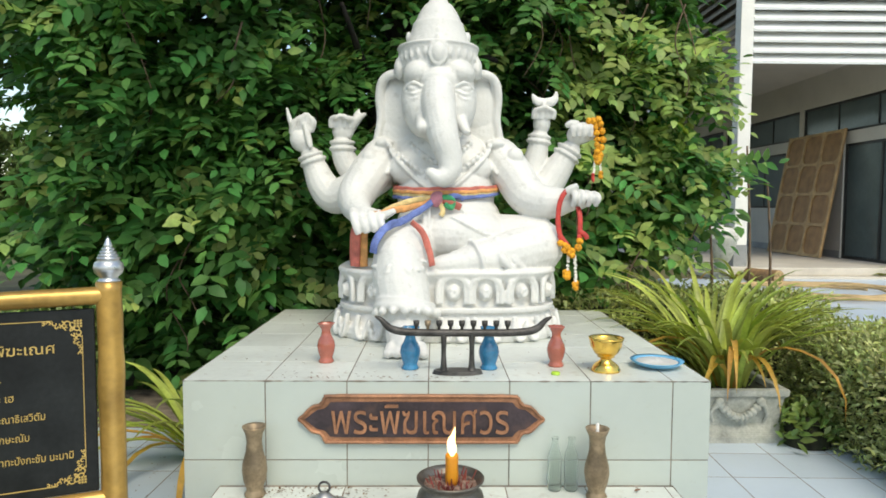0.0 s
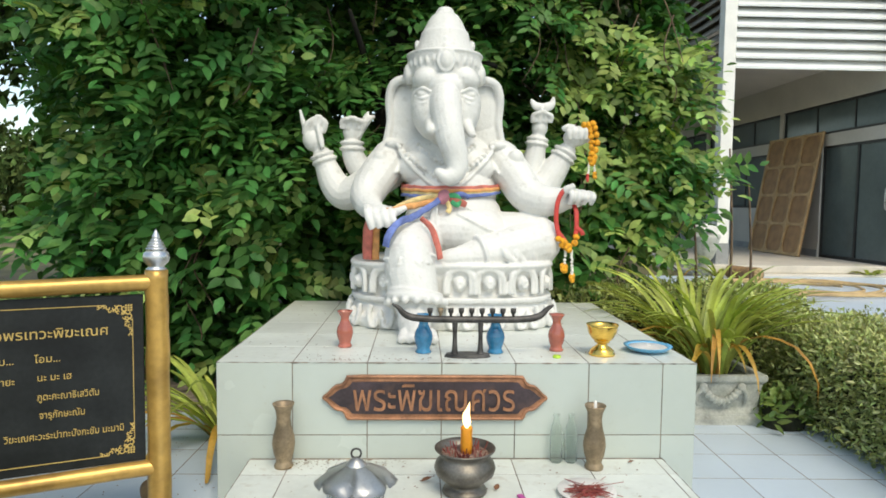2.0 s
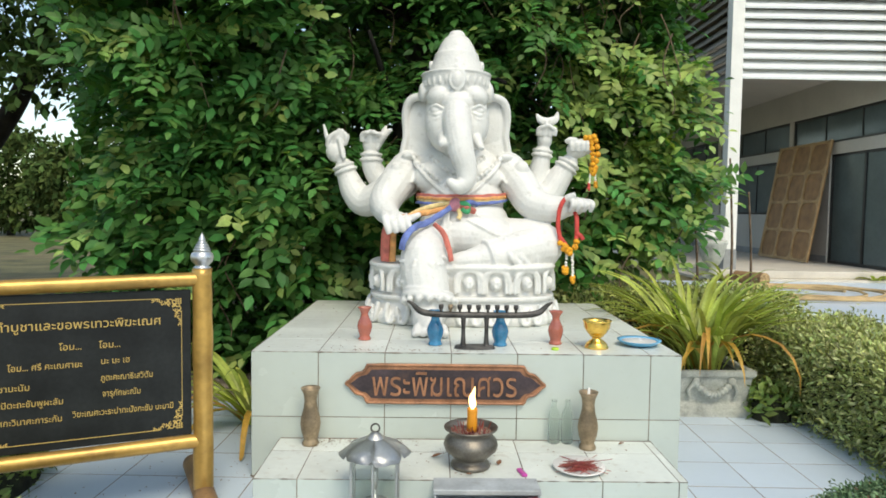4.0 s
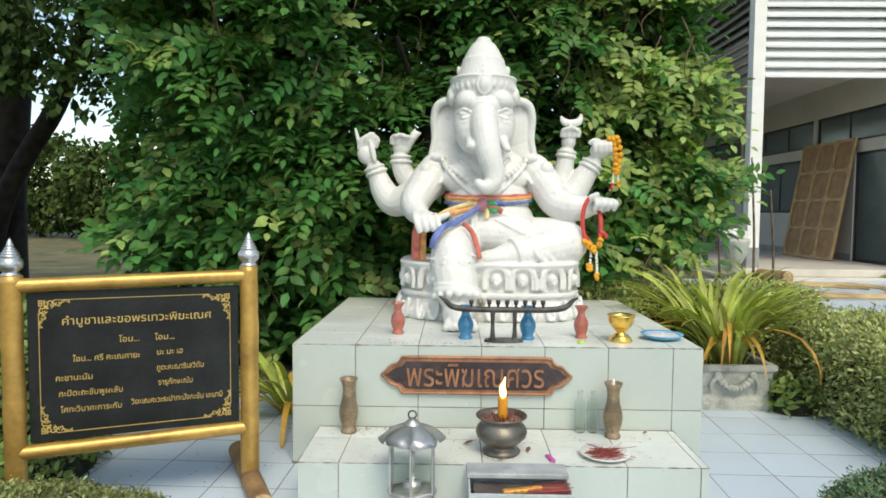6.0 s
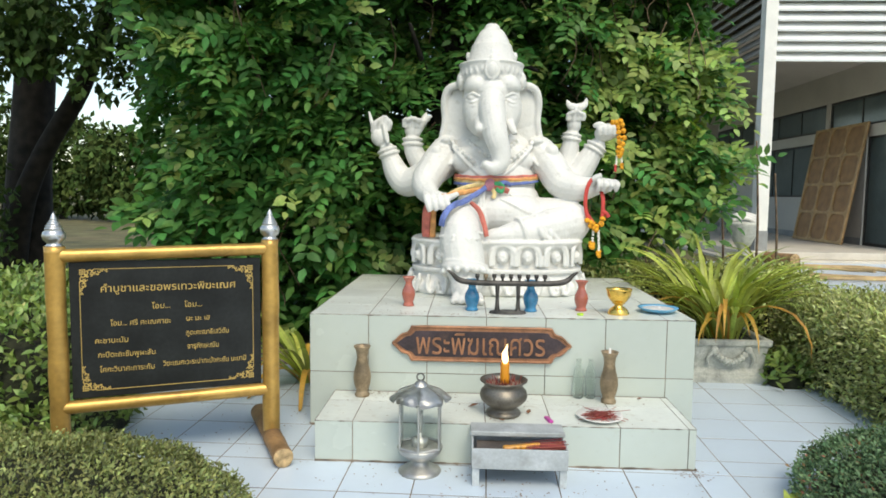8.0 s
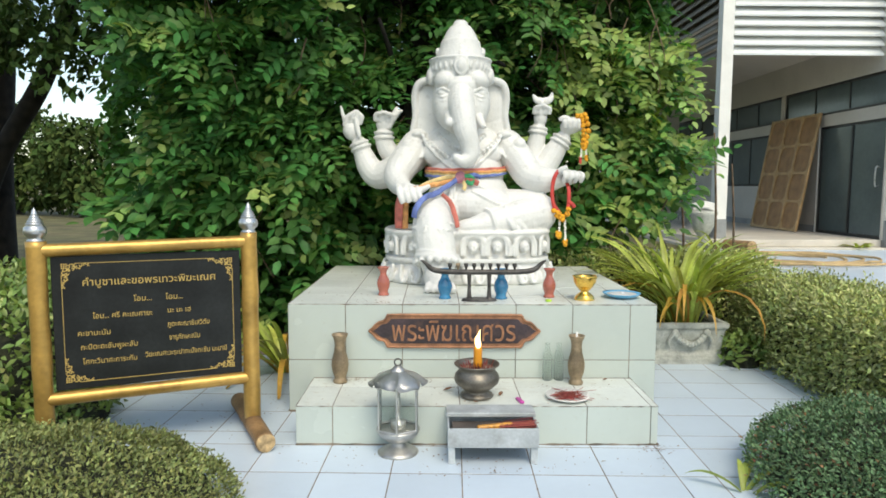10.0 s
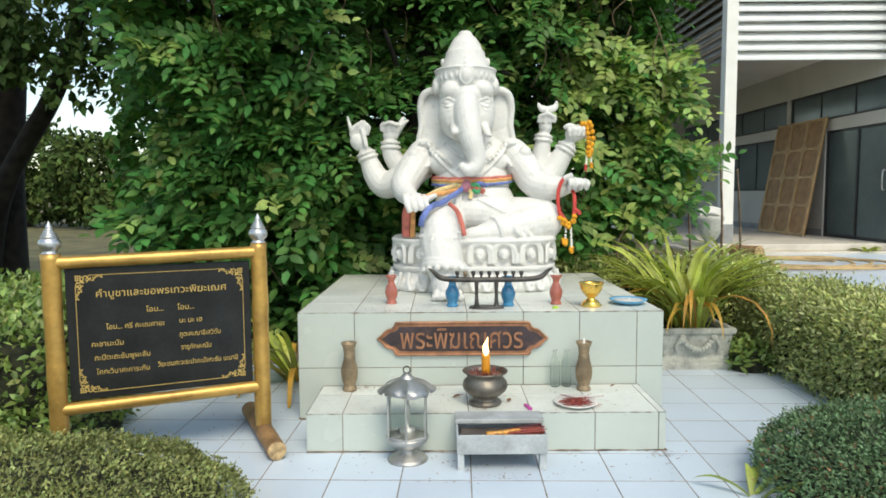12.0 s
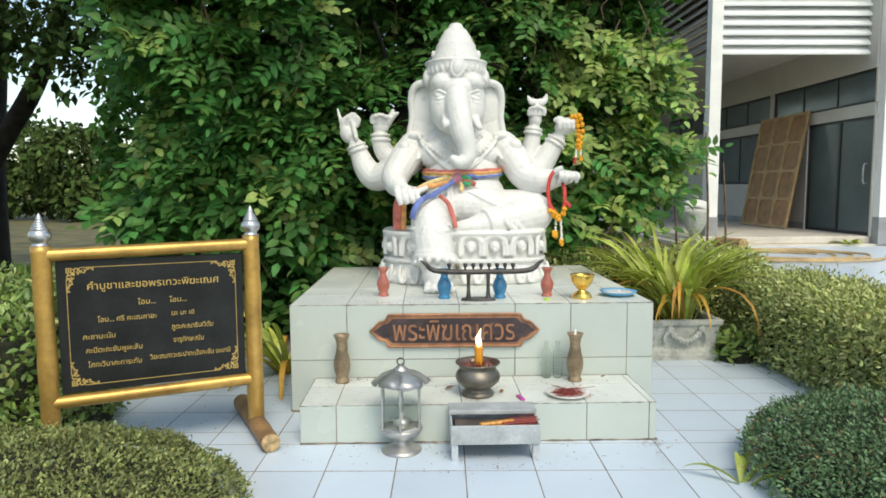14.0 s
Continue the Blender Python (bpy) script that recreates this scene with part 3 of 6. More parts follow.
def vpart(name, me, m, label="", smooth=False):
    ob = part(name, me, m, vine, label, smooth)
    ob.matrix_parent_inverse = vine.matrix_world.inverted()
    return ob


tr = bmesh.new()
tube(tr, [(-0.3, 5.05, -0.05), (-0.25, 5.0, 0.9), (-0.4, 5.1, 2.0), (-0.2, 5.2, 3.2), (-0.3, 5.3, 4.4)], [0.2, 0.15, 0.13, 0.1, 0.06], 12, 24)
for s in range(16):
    a = random.uniform(0, 6.28)
    z0 = random.uniform(0.5, 3.0)
    x1, y1 = -0.3 + 1.9 * math.cos(a), 4.95 + 0.5 * math.sin(a)
    tube(tr, [(-0.3, 5.08, z0), ((-0.3 + x1) / 2, 5.0, z0 + 0.5), (x1, y1, z0 + random.uniform(0.3, 1.2))], [0.06, 0.04, 0.015], 7, 10)
vpart("trunk", tr, M_BARK, "dark bark", True)
def flat_sprays(P, R, U, n_leaf, size):
    """Flat feathered sprays: opposite leaflets in one plane on rachises R with upper sides U."""
    R = unit(R)
    S = unit(np.cross(R, U))
    U = np.cross(S, R)
    k = len(P)
    Ps, Ds, Ns, Ls = [], [], [], []
    rl = size * 0.3 * n_leaf * rng.uniform(0.85, 1.15, k)
    bend = rng.uniform(0.1, 0.4, k)
    for j in range(n_leaf):
        last = j == n_leaf - 1
        f = (j // 2 + (1.3 if last else 0.7)) / (n_leaf / 2 + 0.5)
        side = 0 if last else (1 if j % 2 else -1)
        drop = np.array([0, 0, 1.0]) * (bend * rl * f * f)[:, None]
        Ps.append(P + R * (rl * f)[:, None] - drop)
        Ds.append(R * (1.0 if last else 0.5) + S * side * 0.9 - np.array([0, 0, 0.12]) + rng.normal(0, 0.1, (k, 3)))
        Ns.append(U + rng.normal(0, 0.13, (k, 3)))
        Ls.append(size * rng.uniform(0.8, 1.15, k) * (1.12 - 0.25 * abs(f - 0.5)))
    return [np.concatenate(q) for q in (Ps, Ds, Ns, Ls)]


def boughs(n, sprays, length):
    """Sprays set along leafy boughs that reach out of the vine's face: places, directions, upper sides."""
    B = vine_points(n, 0.3)
    clump = wave(B[:, 0], B[:, 2], 2.6, 2.2) + 0.5 * wave(B[:, 0], B[:, 2], 6.0, 0.7)
    B = B[clump > rng.uniform(-0.75, 0.35, len(B))]
    k = len(B)
    a = rng.uniform(-0.35, 1.0, k) * np.where(rng.uniform(0, 1, k) < 0.5, 1, -1)
    D = unit(np.stack([np.sin(a * 1.3), -0.35 - 0.5 * np.cos(a), rng.uniform(-0.35, 0.12, k)], 1))
    U = unit(np.stack([rng.normal(0, 0.25, k), rng.uniform(-0.95, -0.35, k), rng.uniform(0.5, 1.0, k)], 1))
    S = unit(np.cross(D, U))
    ln = length * rng.uniform(0.6, 1.2, k)
    P, R, V = [], [], []
    for i in range(sprays):
        f = i / (sprays - 1)
        side = 0 if i == sprays - 1 else (1 if i % 2 else -1)
        P.append(B + D * (ln * (f - 0.45))[:, None] - np.array([0, 0, 0.3]) * (ln * f * f)[:, None])
        R.append(D * 0.6 + S * side * 0.75 + rng.normal(0, 0.16, (k, 3)) - np.array([0, 0, 0.12]))
        V.append(U + rng.normal(0, 0.16, (k, 3)))
    return np.concatenate(P), np.concatenate(R), np.concatenate(V)


# leafy boughs at the face, loose sprays behind them, deep leaves
P, R, U = boughs(1150, 7, 0.46)
keep = (P[:, 0] < 2.05) & ((P[:, 0] > -1.2) | (P[:, 2] > 1.0) | (rng.uniform(0, 1, len(P)) < 0.4))
P, R, U = P[keep], R[keep], U[keep]
P[:, 1] = np.minimum(P[:, 1], vine_front(P[:, 0], P[:, 2]) + 0.55)
P[:, 1] = np.maximum(P[:, 1], np.where(np.abs(P[:, 0]) < 1.05, 4.3, 3.7) - np.where(P[:, 2] > 1.0, 0.12, 0.0) - np.where((P[:, 0] < -1.05) & (P[:, 2] > 1.7), 0.3, 0.0))
pick = rng.uniform(0, 1, len(P))
low = (P[:, 2] < 1.35) & (pick < 0.6)
# paler sprays crowd the right to put its sunlit look into the colour
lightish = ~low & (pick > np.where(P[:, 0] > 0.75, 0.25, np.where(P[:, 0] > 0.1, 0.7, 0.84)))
rest = ~low & ~lightish
Pa, Da, Na, La = flat_sprays(P[rest], R[rest], U[rest], 9, 0.092)
vpart("crown", leaf_mesh("crown", Pa, Da, Na, La, La * rng.uniform(0.42, 0.52, len(La)), curl=0.1, fold=0.07), M_LEAF)
Pa, Da, Na, La = flat_sprays(P[low], R[low], U[low], 5, 0.118)
vpart("broad_leaves", leaf_mesh("broad_leaves", Pa, Da, Na, La, La * rng.uniform(0.5, 0.62, len(La)), curl=0.12, fold=0.08), M_LEAF, "broad leaves low on the vine")
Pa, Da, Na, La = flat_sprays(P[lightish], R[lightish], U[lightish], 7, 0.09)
vpart("light_leaves", leaf_mesh("light_leaves", Pa, Da, Na, La, La * 0.56, curl=0.12, fold=0.08), M_LEAF_YELLOW, "yellow-green leaves, massed where sunlight is painted in")
P = vine_points(3900, 0.6) + np.array([0, 0.2, 0])
out = np.stack([rng.normal(0, 0.6, len(P)), np.full(len(P), -0.75), rng.normal(0.1, 0.4, len(P))], 1)
Pa, Da, Na, La = compound(P, out, 7, 0.11)
vpart("crown", leaf_mesh("crown", Pa, Da, Na, La, La * rng.uniform(0.4, 0.56, len(La))), M_LEAF)
# deep leaves in a darker green, painting in the shade between the sprays
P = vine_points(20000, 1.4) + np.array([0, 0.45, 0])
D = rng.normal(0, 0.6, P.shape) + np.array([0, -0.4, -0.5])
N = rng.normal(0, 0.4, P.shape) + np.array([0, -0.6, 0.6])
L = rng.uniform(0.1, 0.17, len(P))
vpart("inner_leaves", leaf_mesh("inner_leaves", P, D, N, L, L * 0.65, fine=False), M_LEAF_DARK, "inner leaves coloured dark for the shade in the gaps")
for s in range(70):
    x, z = random.uniform(-2.3, 1.8), random.uniform(0.9, 3.4)
    if s < 26:
        x = random.uniform(0.55, 1.5)
    y = float(vine_front(np.array([x]), np.array([z]))[0]) + random.uniform(-0.05, 0.2)
    q = [(x, y, z)]
    for k in range(3):
        q.append((q[-1][0] + random.uniform(-0.14, 0.14), q[-1][1] + random.uniform(-0.06, 0.06), q[-1][2] - random.uniform(0.08, 0.3)))
    tw = bmesh.new()
    tube(tw, q, [0.006, 0.005, 0.004, 0.003], 5, 12)
    vpart("tendril", tw, M_TWIG, "bare grey-brown hanging stem", True)


def mound_points(n, kind, cx, cy, rx, ry, h, jitter=0.03):
    """Points and outward normals on a clipped hedge: a dome or a rounded box."""
    if kind == "dome":
        a = rng.uniform(0, 2 * np.pi, n)
        u = np.where(rng.uniform(0, 1, n) < 0.6, np.sqrt(1 - rng.uniform(0, 1, n)), rng.uniform(0, 1, n))
        d = np.stack([np.sqrt(1 - u ** 2) * np.cos(a), np.sqrt(1 - u ** 2) * np.sin(a), u], 1)
        p = np.sign(d) * np.abs(d) ** 0.8
    else:
        p = rng.uniform(-1, 1, (n, 3))
        p[:, 2] = rng.uniform(0.0, 1, n)
        area = np.array([ry * h, rx * h, rx * ry])
        ax = rng.choice(3, n, p=area / area.sum())
        for i in range(3):
            s = ax == i
            p[s, i] = np.sign(p[s, i]) if i < 2 else 1.0
        d = p.copy() ** 5
        d = unit(d)
        p = p * (1 - 0.035 * (np.abs(p) ** 6).sum(1, keepdims=True).clip(1, 3) + 0.035)
    w = 1 + 0.05 * wave(p[:, 0] * rx * 3 + cx, p[:, 1] * ry * 3 + p[:, 2], 2.0, cy)
    pts = np.stack([cx + p[:, 0] * rx * w, cy + p[:, 1] * ry * w, 0.02 + p[:, 2] * h * w], 1) + rng.normal(0, jitter, (n, 3))
    pts[:, 2] = np.maximum(pts[:, 2], 0.01)
    return pts, d


def hedge(name, label, kind, cx, cy, rx, ry, h, n, leaf, material, base=0.0, fuzz=0.03, ratio=0.5, extra=None):
    e = thing(name, cx, cy, base, label, "hedge")
    bm = bmesh.new()
    if kind == "dome":
        nu, na = 12, 40
        rows = []
        for i in range(nu + 1):
            t = 0.5 * math.pi * i / nu
            row = []
            for k in range(na):
                q = 2 * math.pi * k / na
                d = (math.cos(t) * math.cos(q), math.cos(t) * math.sin(q), math.sin(t))
                p = [math.copysign(abs(c) ** 0.8, c) for c in d]
                row.append(bm.verts.new((p[0] * (rx * 0.95 - 0.02), p[1] * (ry * 0.95 - 0.02), p[2] * (h * 0.95 - 0.012))))
            rows.append(row)
        for lo, hi in zip(rows, rows[1:]):
            for k in range(na):
                bm.faces.new((lo[k], lo[(k + 1) % na], hi[(k + 1) % na], hi[k]))
        bmesh.ops.remove_doubles(bm, verts=bm.verts, dist=0.0005)
    else:
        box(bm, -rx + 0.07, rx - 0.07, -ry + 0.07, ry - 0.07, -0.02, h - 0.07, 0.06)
    # near-black solid: stands in for twigs and the shade between leaves
    part("inner_mass", bm, M_CORE, e, "solid mass, dark for the twigs and shade inside", True)
    p, d = mound_points(n, kind, 0, 0, rx, ry, h, fuzz)
    D = unit(d * 0.7 + rng.normal(0, 0.6, d.shape) + np.array([0, 0, 0.25]))
    N = unit(d * 0.6 + rng.normal(0, 0.45, d.shape) + np.array([0, -0.15, 0.9]))
    L = leaf * rng.uniform(0.6, 1.25, n)
    part("leaves", leaf_mesh("leaves", p - D * L[:, None] * 0.4, D, N, L, L * ratio, fine=leaf > 0.045), material, e)
    if extra:
        p, d = mound_points(extra[0], kind, 0, 0, rx, ry, h, fuzz)
        D = unit(d + rng.normal(0, 0.5, d.shape))
        L = leaf * rng.uniform(0.6, 1.2, len(p))
        part("young_leaves", leaf_mesh("young_leaves", p, D, unit(d + rng.normal(0, 0.4, d.shape) + np.array([0, 0, 0.5])), L, L * ratio, fine=leaf > 0.045), extra[1], e, "lighter young leaves")
    return e


hedge("clipped_hedge", "low dark green clipped hedge in front of the sign", "dome", -1.95, 1.28, 1.0, 0.62, 0.23, 32000, 0.02, M_OLIVE, fuzz=0.016, extra=(1600, M_HEDGE))
hedge("clipped_bush", "round clipped dark green bush on the paving", "dome", 1.86, 1.5, 0.76, 0.6, 0.29, 34000, 0.02, M_HEDGE_DARK, fuzz=0.016, extra=(1100, M_RUSSET))
hedge("long_hedge", "leafy green hedge with dry twigs beside the paving", "box", 2.4, 3.0, 0.35, 1.05, 0.5, 30000, 0.036, M_HEDGE, fuzz=0.04, ratio=0.42, extra=(9000, M_YOUNG))
hedge("rear_hedge", "green hedge behind the pedestal", "box", 1.62, 4.72, 0.95, 0.3, 0.6, 12000, 0.045, M_HEDGE, fuzz=0.035, ratio=0.5, extra=(900, M_LEAF_YELLOW))
hedge("leafy_shrub", "bright green broad-leaved shrub behind the sign", "box", -2.85, 3.2, 0.75, 1.05, 0.56, 8500, 0.062, M_BROAD, fuzz=0.045, ratio=0.45, extra=(900, M_HEDGE))
hedge("ground_cover", "low leafy plants under the sign", "dome", -2.16, 2.3, 0.27, 0.38, 0.16, 900, 0.05, M_BROAD, fuzz=0.02, ratio=0.45)


def strap_plant(name, label, x, y, z, n, length, width, dry, spread=1.0, upright=0.75, foot=0.05):
    """A clump of arching strap leaves."""
    e = thing(name, x, y, z, label, "plant")
    for k, (cnt, m, nm, lab) in enumerate(((n, M_STRAP, "leaves", ""), (dry, M_STRAP_DRY, "dry_leaves", "yellowed hanging leaves"))):
        bm = bmesh.new()
        for i in range(cnt):
            a = random.uniform(0, 2 * math.pi)
            ln = length * random.uniform(0.65, 1.15)
            rise = random.uniform(0.35, 1.0) * upright if k == 0 else random.uniform(0.35, 0.8) * upright
            d = Vector((math.cos(a), math.sin(a), 0)) * spread
            s = Vector((-math.sin(a), math.cos(a), 0))
            prev = None
            q = foot * random.uniform(0.2, 1.0)
            p = Vector((q * math.cos(a + 0.6), q * math.sin(a + 0.6), 0))
            ang = math.atan2(rise * 1.8, 0.7)
            for j in range(10):
                f = j / 9
                w = width * (0.55 + 0.9 * f * (1 - f) * 2) * (1 - f ** 5) * 0.5
                c = p + Vector((0, 0, -0.25 * w))
                row = [bm.verts.new(p - s * w + Vector((0, 0, 0.25 * w))), bm.verts.new(c), bm.verts.new(p + s * w + Vector((0, 0, 0.25 * w)))]
                if prev:
                    bm.faces.new((prev[0], prev[1], row[1], row[0]))
                    bm.faces.new((prev[1], prev[2], row[2], row[1]))
                prev = row
                ang -= (0.075 + 0.15 * f) * (1.0 if k == 0 else 1.9) * random.uniform(0.7, 1.3)
                p = p + (d * math.cos(ang) + Vector((0, 0, math.sin(ang)))) * ln / 9
                p.z = max(p.z, -z + 0.01)
        if cnt:
            part(nm, bm, m, e, lab, True)
        else:
            bm.free()
    return e


def planter():
    e = thing("planter", 1.55, 3.76, 0, "square weathered grey cement planter with moulded swags", "planter")
    bm = bmesh.new()
    prof = [(0.262, 0.0), (0.262, 0.035), (0.25, 0.045), (0.25, 0.06), (0.236, 0.075), (0.225, 0.09), (0.245, 0.235), (0.262, 0.25), (0.265, 0.285), (0.225, 0.285), (0.215, 0.24)]
    rings = [[bm.verts.new((sx * r, sy * r, z)) for sx, sy in ((-1, -1), (1, -1), (1, 1), (-1, 1))] for r, z in prof]
    for a, b in zip(rings, rings[1:]):
        for i in range(4):
            bm.faces.new((a[i], a[(i + 1) % 4], b[(i + 1) % 4], b[i]))
    bm.faces.new(rings[-1])
    bmesh.ops.bevel(bm, geom=[ed for ed in bm.edges], offset=0.004, segments=2, affect="EDGES")
    part("body", bm, M_STONE, e)
    for r in range(4):
        sw = bmesh.new()
        bumps = 45
        tube(sw, [(-0.11 + 0.22 * k / (bumps - 1), -0.256 - 0.008 * (1 - (2 * k / (bumps - 1) - 1) ** 2), 0.215 - 0.075 * (1 - (2 * k / (bumps - 1) - 1) ** 2)) for k in range(bumps)],
             [0.014 + 0.009 * abs(math.sin(k * 0.75)) + 0.003 * random.random() for k in range(bumps)], 9, 2 * bumps)
        for sx in (-1, 1):
            ball(sw, (sx * 0.11, -0.264, 0.22), (0.026, 0.016, 0.026), seg=12)
            tube(sw, [(sx * 0.12, -0.262, 0.21), (sx * 0.15, -0.255, 0.16), (sx * 0.135, -0.246, 0.11)], [0.014, 0.012, 0.006], 8)
        o = part("swag", sw, M_STONE, e, "moulded fruit swag", True)
        o.matrix_local = pose(0, 0, 0, 0, 0, 90 * r)
    part("soil", boxed(-0.22, 0.22, -0.22, 0.22, 0.2, 0.255), M_CORE, e, "dark soil")


planter()
strap_plant("strap_leaf_plant", "arching green and yellow strap-leaved lily in the cement planter", 1.55, 3.76, 0.255, 150, 0.86, 0.033, 16, upright=1.75, foot=0.16)
strap_plant("strap_leaf_plant", "yellowing strap-leaved plant beside the pedestal", -1.2, 3.3, 0.0, 34, 0.75, 0.035, 14, upright=1.1)
strap_plant("strap_leaf_plant", "small green strap-leaved plant at the foot of the bush", 1.04, 1.56, 0.0, 9, 0.25, 0.026, 0)

fern = hedge("leafy_plant", "small bright leafy plant at the foot of the planter", "dome", 1.9, 3.5, 0.14, 0.14, 0.16, 240, 0.07, M_BROAD, fuzz=0.03, ratio=0.4)
tagged(fern, category="plant")

# dark trees on the lawn
def tree(name, label, stems, blobs, leaf, material):
    e = thing(name, stems[0][0][0], stems[0][0][1], 0, label, "tree")
    inv = e.matrix_world.inverted()
    bm = bmesh.new()
    for pts, radii in [(s[:-1], s[-1]) for s in stems]:
        tube(bm, pts, radii, 12, 24)
    o = part("trunk", bm, M_BARK, e, "dark furrowed bark", True)
    o.matrix_parent_inverse = inv
    Ps = []
    for cx, cy, cz, rx, ry, rz, n in blobs:
        d = unit(rng.normal(0, 1, (n, 3))) * rng.uniform(0.35, 1.0, (n, 1)) ** 0.5
        d *= 1 + 0.25 * wave(d[:, 0:1] * 3, d[:, 2:3] * 3, 1.5, cx)
        Ps.append(np.array([cx, cy, cz]) + d * np.array([rx, ry, rz]))
    P = np.concatenate(Ps)
    D = rng.normal(0, 0.7, P.shape) + np.array([0, -0.2, -0.5])
    N = rng.normal(0, 0.5, P.shape) + np.array([0, -0.3, 0.7])
    L = leaf * rng.uniform(0.7, 1.3, len(P))
    o = part("crown", leaf_mesh("crown", P, D, N, L, L * 0.55, fine=False), material, e)
    o.matrix_parent_inverse = inv


# the last crown blob hangs unseen above the view, added to shade the trunks
tree("tree", "big dark tree with a leaning second trunk on the lawn",
     [((-6.5, 8.4, -0.05), (-6.4, 8.4, 1.5), (-6.3, 8.5, 3.2), (-6.2, 8.6, 6.0), [0.36, 0.28, 0.25, 0.18]),
      ((-6.5, 8.0, -0.05), (-6.25, 8.0, 1.0), (-5.9, 8.0, 1.75), (-5.42, 8.0, 2.5), (-5.05, 7.9, 3.2), (-4.5, 7.8, 4.6), [0.22, 0.15, 0.125, 0.12, 0.1, 0.07])],
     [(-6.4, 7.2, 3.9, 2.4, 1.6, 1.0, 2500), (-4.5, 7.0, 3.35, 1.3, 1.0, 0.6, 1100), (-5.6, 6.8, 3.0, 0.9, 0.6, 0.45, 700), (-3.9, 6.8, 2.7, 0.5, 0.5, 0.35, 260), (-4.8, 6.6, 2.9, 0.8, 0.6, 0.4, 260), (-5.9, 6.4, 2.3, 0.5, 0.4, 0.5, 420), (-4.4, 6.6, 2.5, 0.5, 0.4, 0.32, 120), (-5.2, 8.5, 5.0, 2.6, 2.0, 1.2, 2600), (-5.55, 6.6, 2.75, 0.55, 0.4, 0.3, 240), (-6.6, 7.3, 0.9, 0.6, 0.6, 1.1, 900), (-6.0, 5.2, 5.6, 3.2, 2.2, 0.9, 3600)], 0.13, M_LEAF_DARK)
# made-up backing tree that blocks the sky behind the vine's gaps
tree("tree", "dark leafy tree added to block sky gaps in the vine", [((0.5, 9.0, -0.05), (0.6, 9.0, 2.0), (0.4, 9.1, 5.0), [0.3, 0.25, 0.15])],
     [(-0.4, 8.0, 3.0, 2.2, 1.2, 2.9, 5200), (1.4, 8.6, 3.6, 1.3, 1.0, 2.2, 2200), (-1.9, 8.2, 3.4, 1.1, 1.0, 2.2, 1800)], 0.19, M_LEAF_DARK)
tree("tree", "leafy green tree beside the vine", [((-3.0, 6.6, -0.05), (-3.0, 6.6, 1.5), (-2.9, 6.6, 3.4), [0.12, 0.1, 0.06])],
     [(-3.05, 6.3, 1.75, 0.72, 0.5, 1.7, 3600), (-3.1, 6.4, 3.6, 1.1, 0.6, 1.0, 2000)], 0.12, M_LEAF)
for i, (x, y, s) in enumerate(((-17.5, 27, 1.0), (-13.6, 25, 0.8), (-10.5, 28, 0.9), (-21.5, 29, 1.2), (-7.5, 30, 1.1))):
    tree("far_tree", "low sunlit tree at the far side of the lawn", [((x, y, -0.05), (x + 0.1, y, 1.2), (x, y, 2.2), [0.16, 0.13, 0.08])],
         [(x, y, 2.9 * s, 2.7 * s, 1.2, 1.7 * s, 2300), (x + 1.0, y - 0.7, 1.2 * s, 2.2 * s, 0.9, 1.1, 1300)], 0.3, M_FAR)


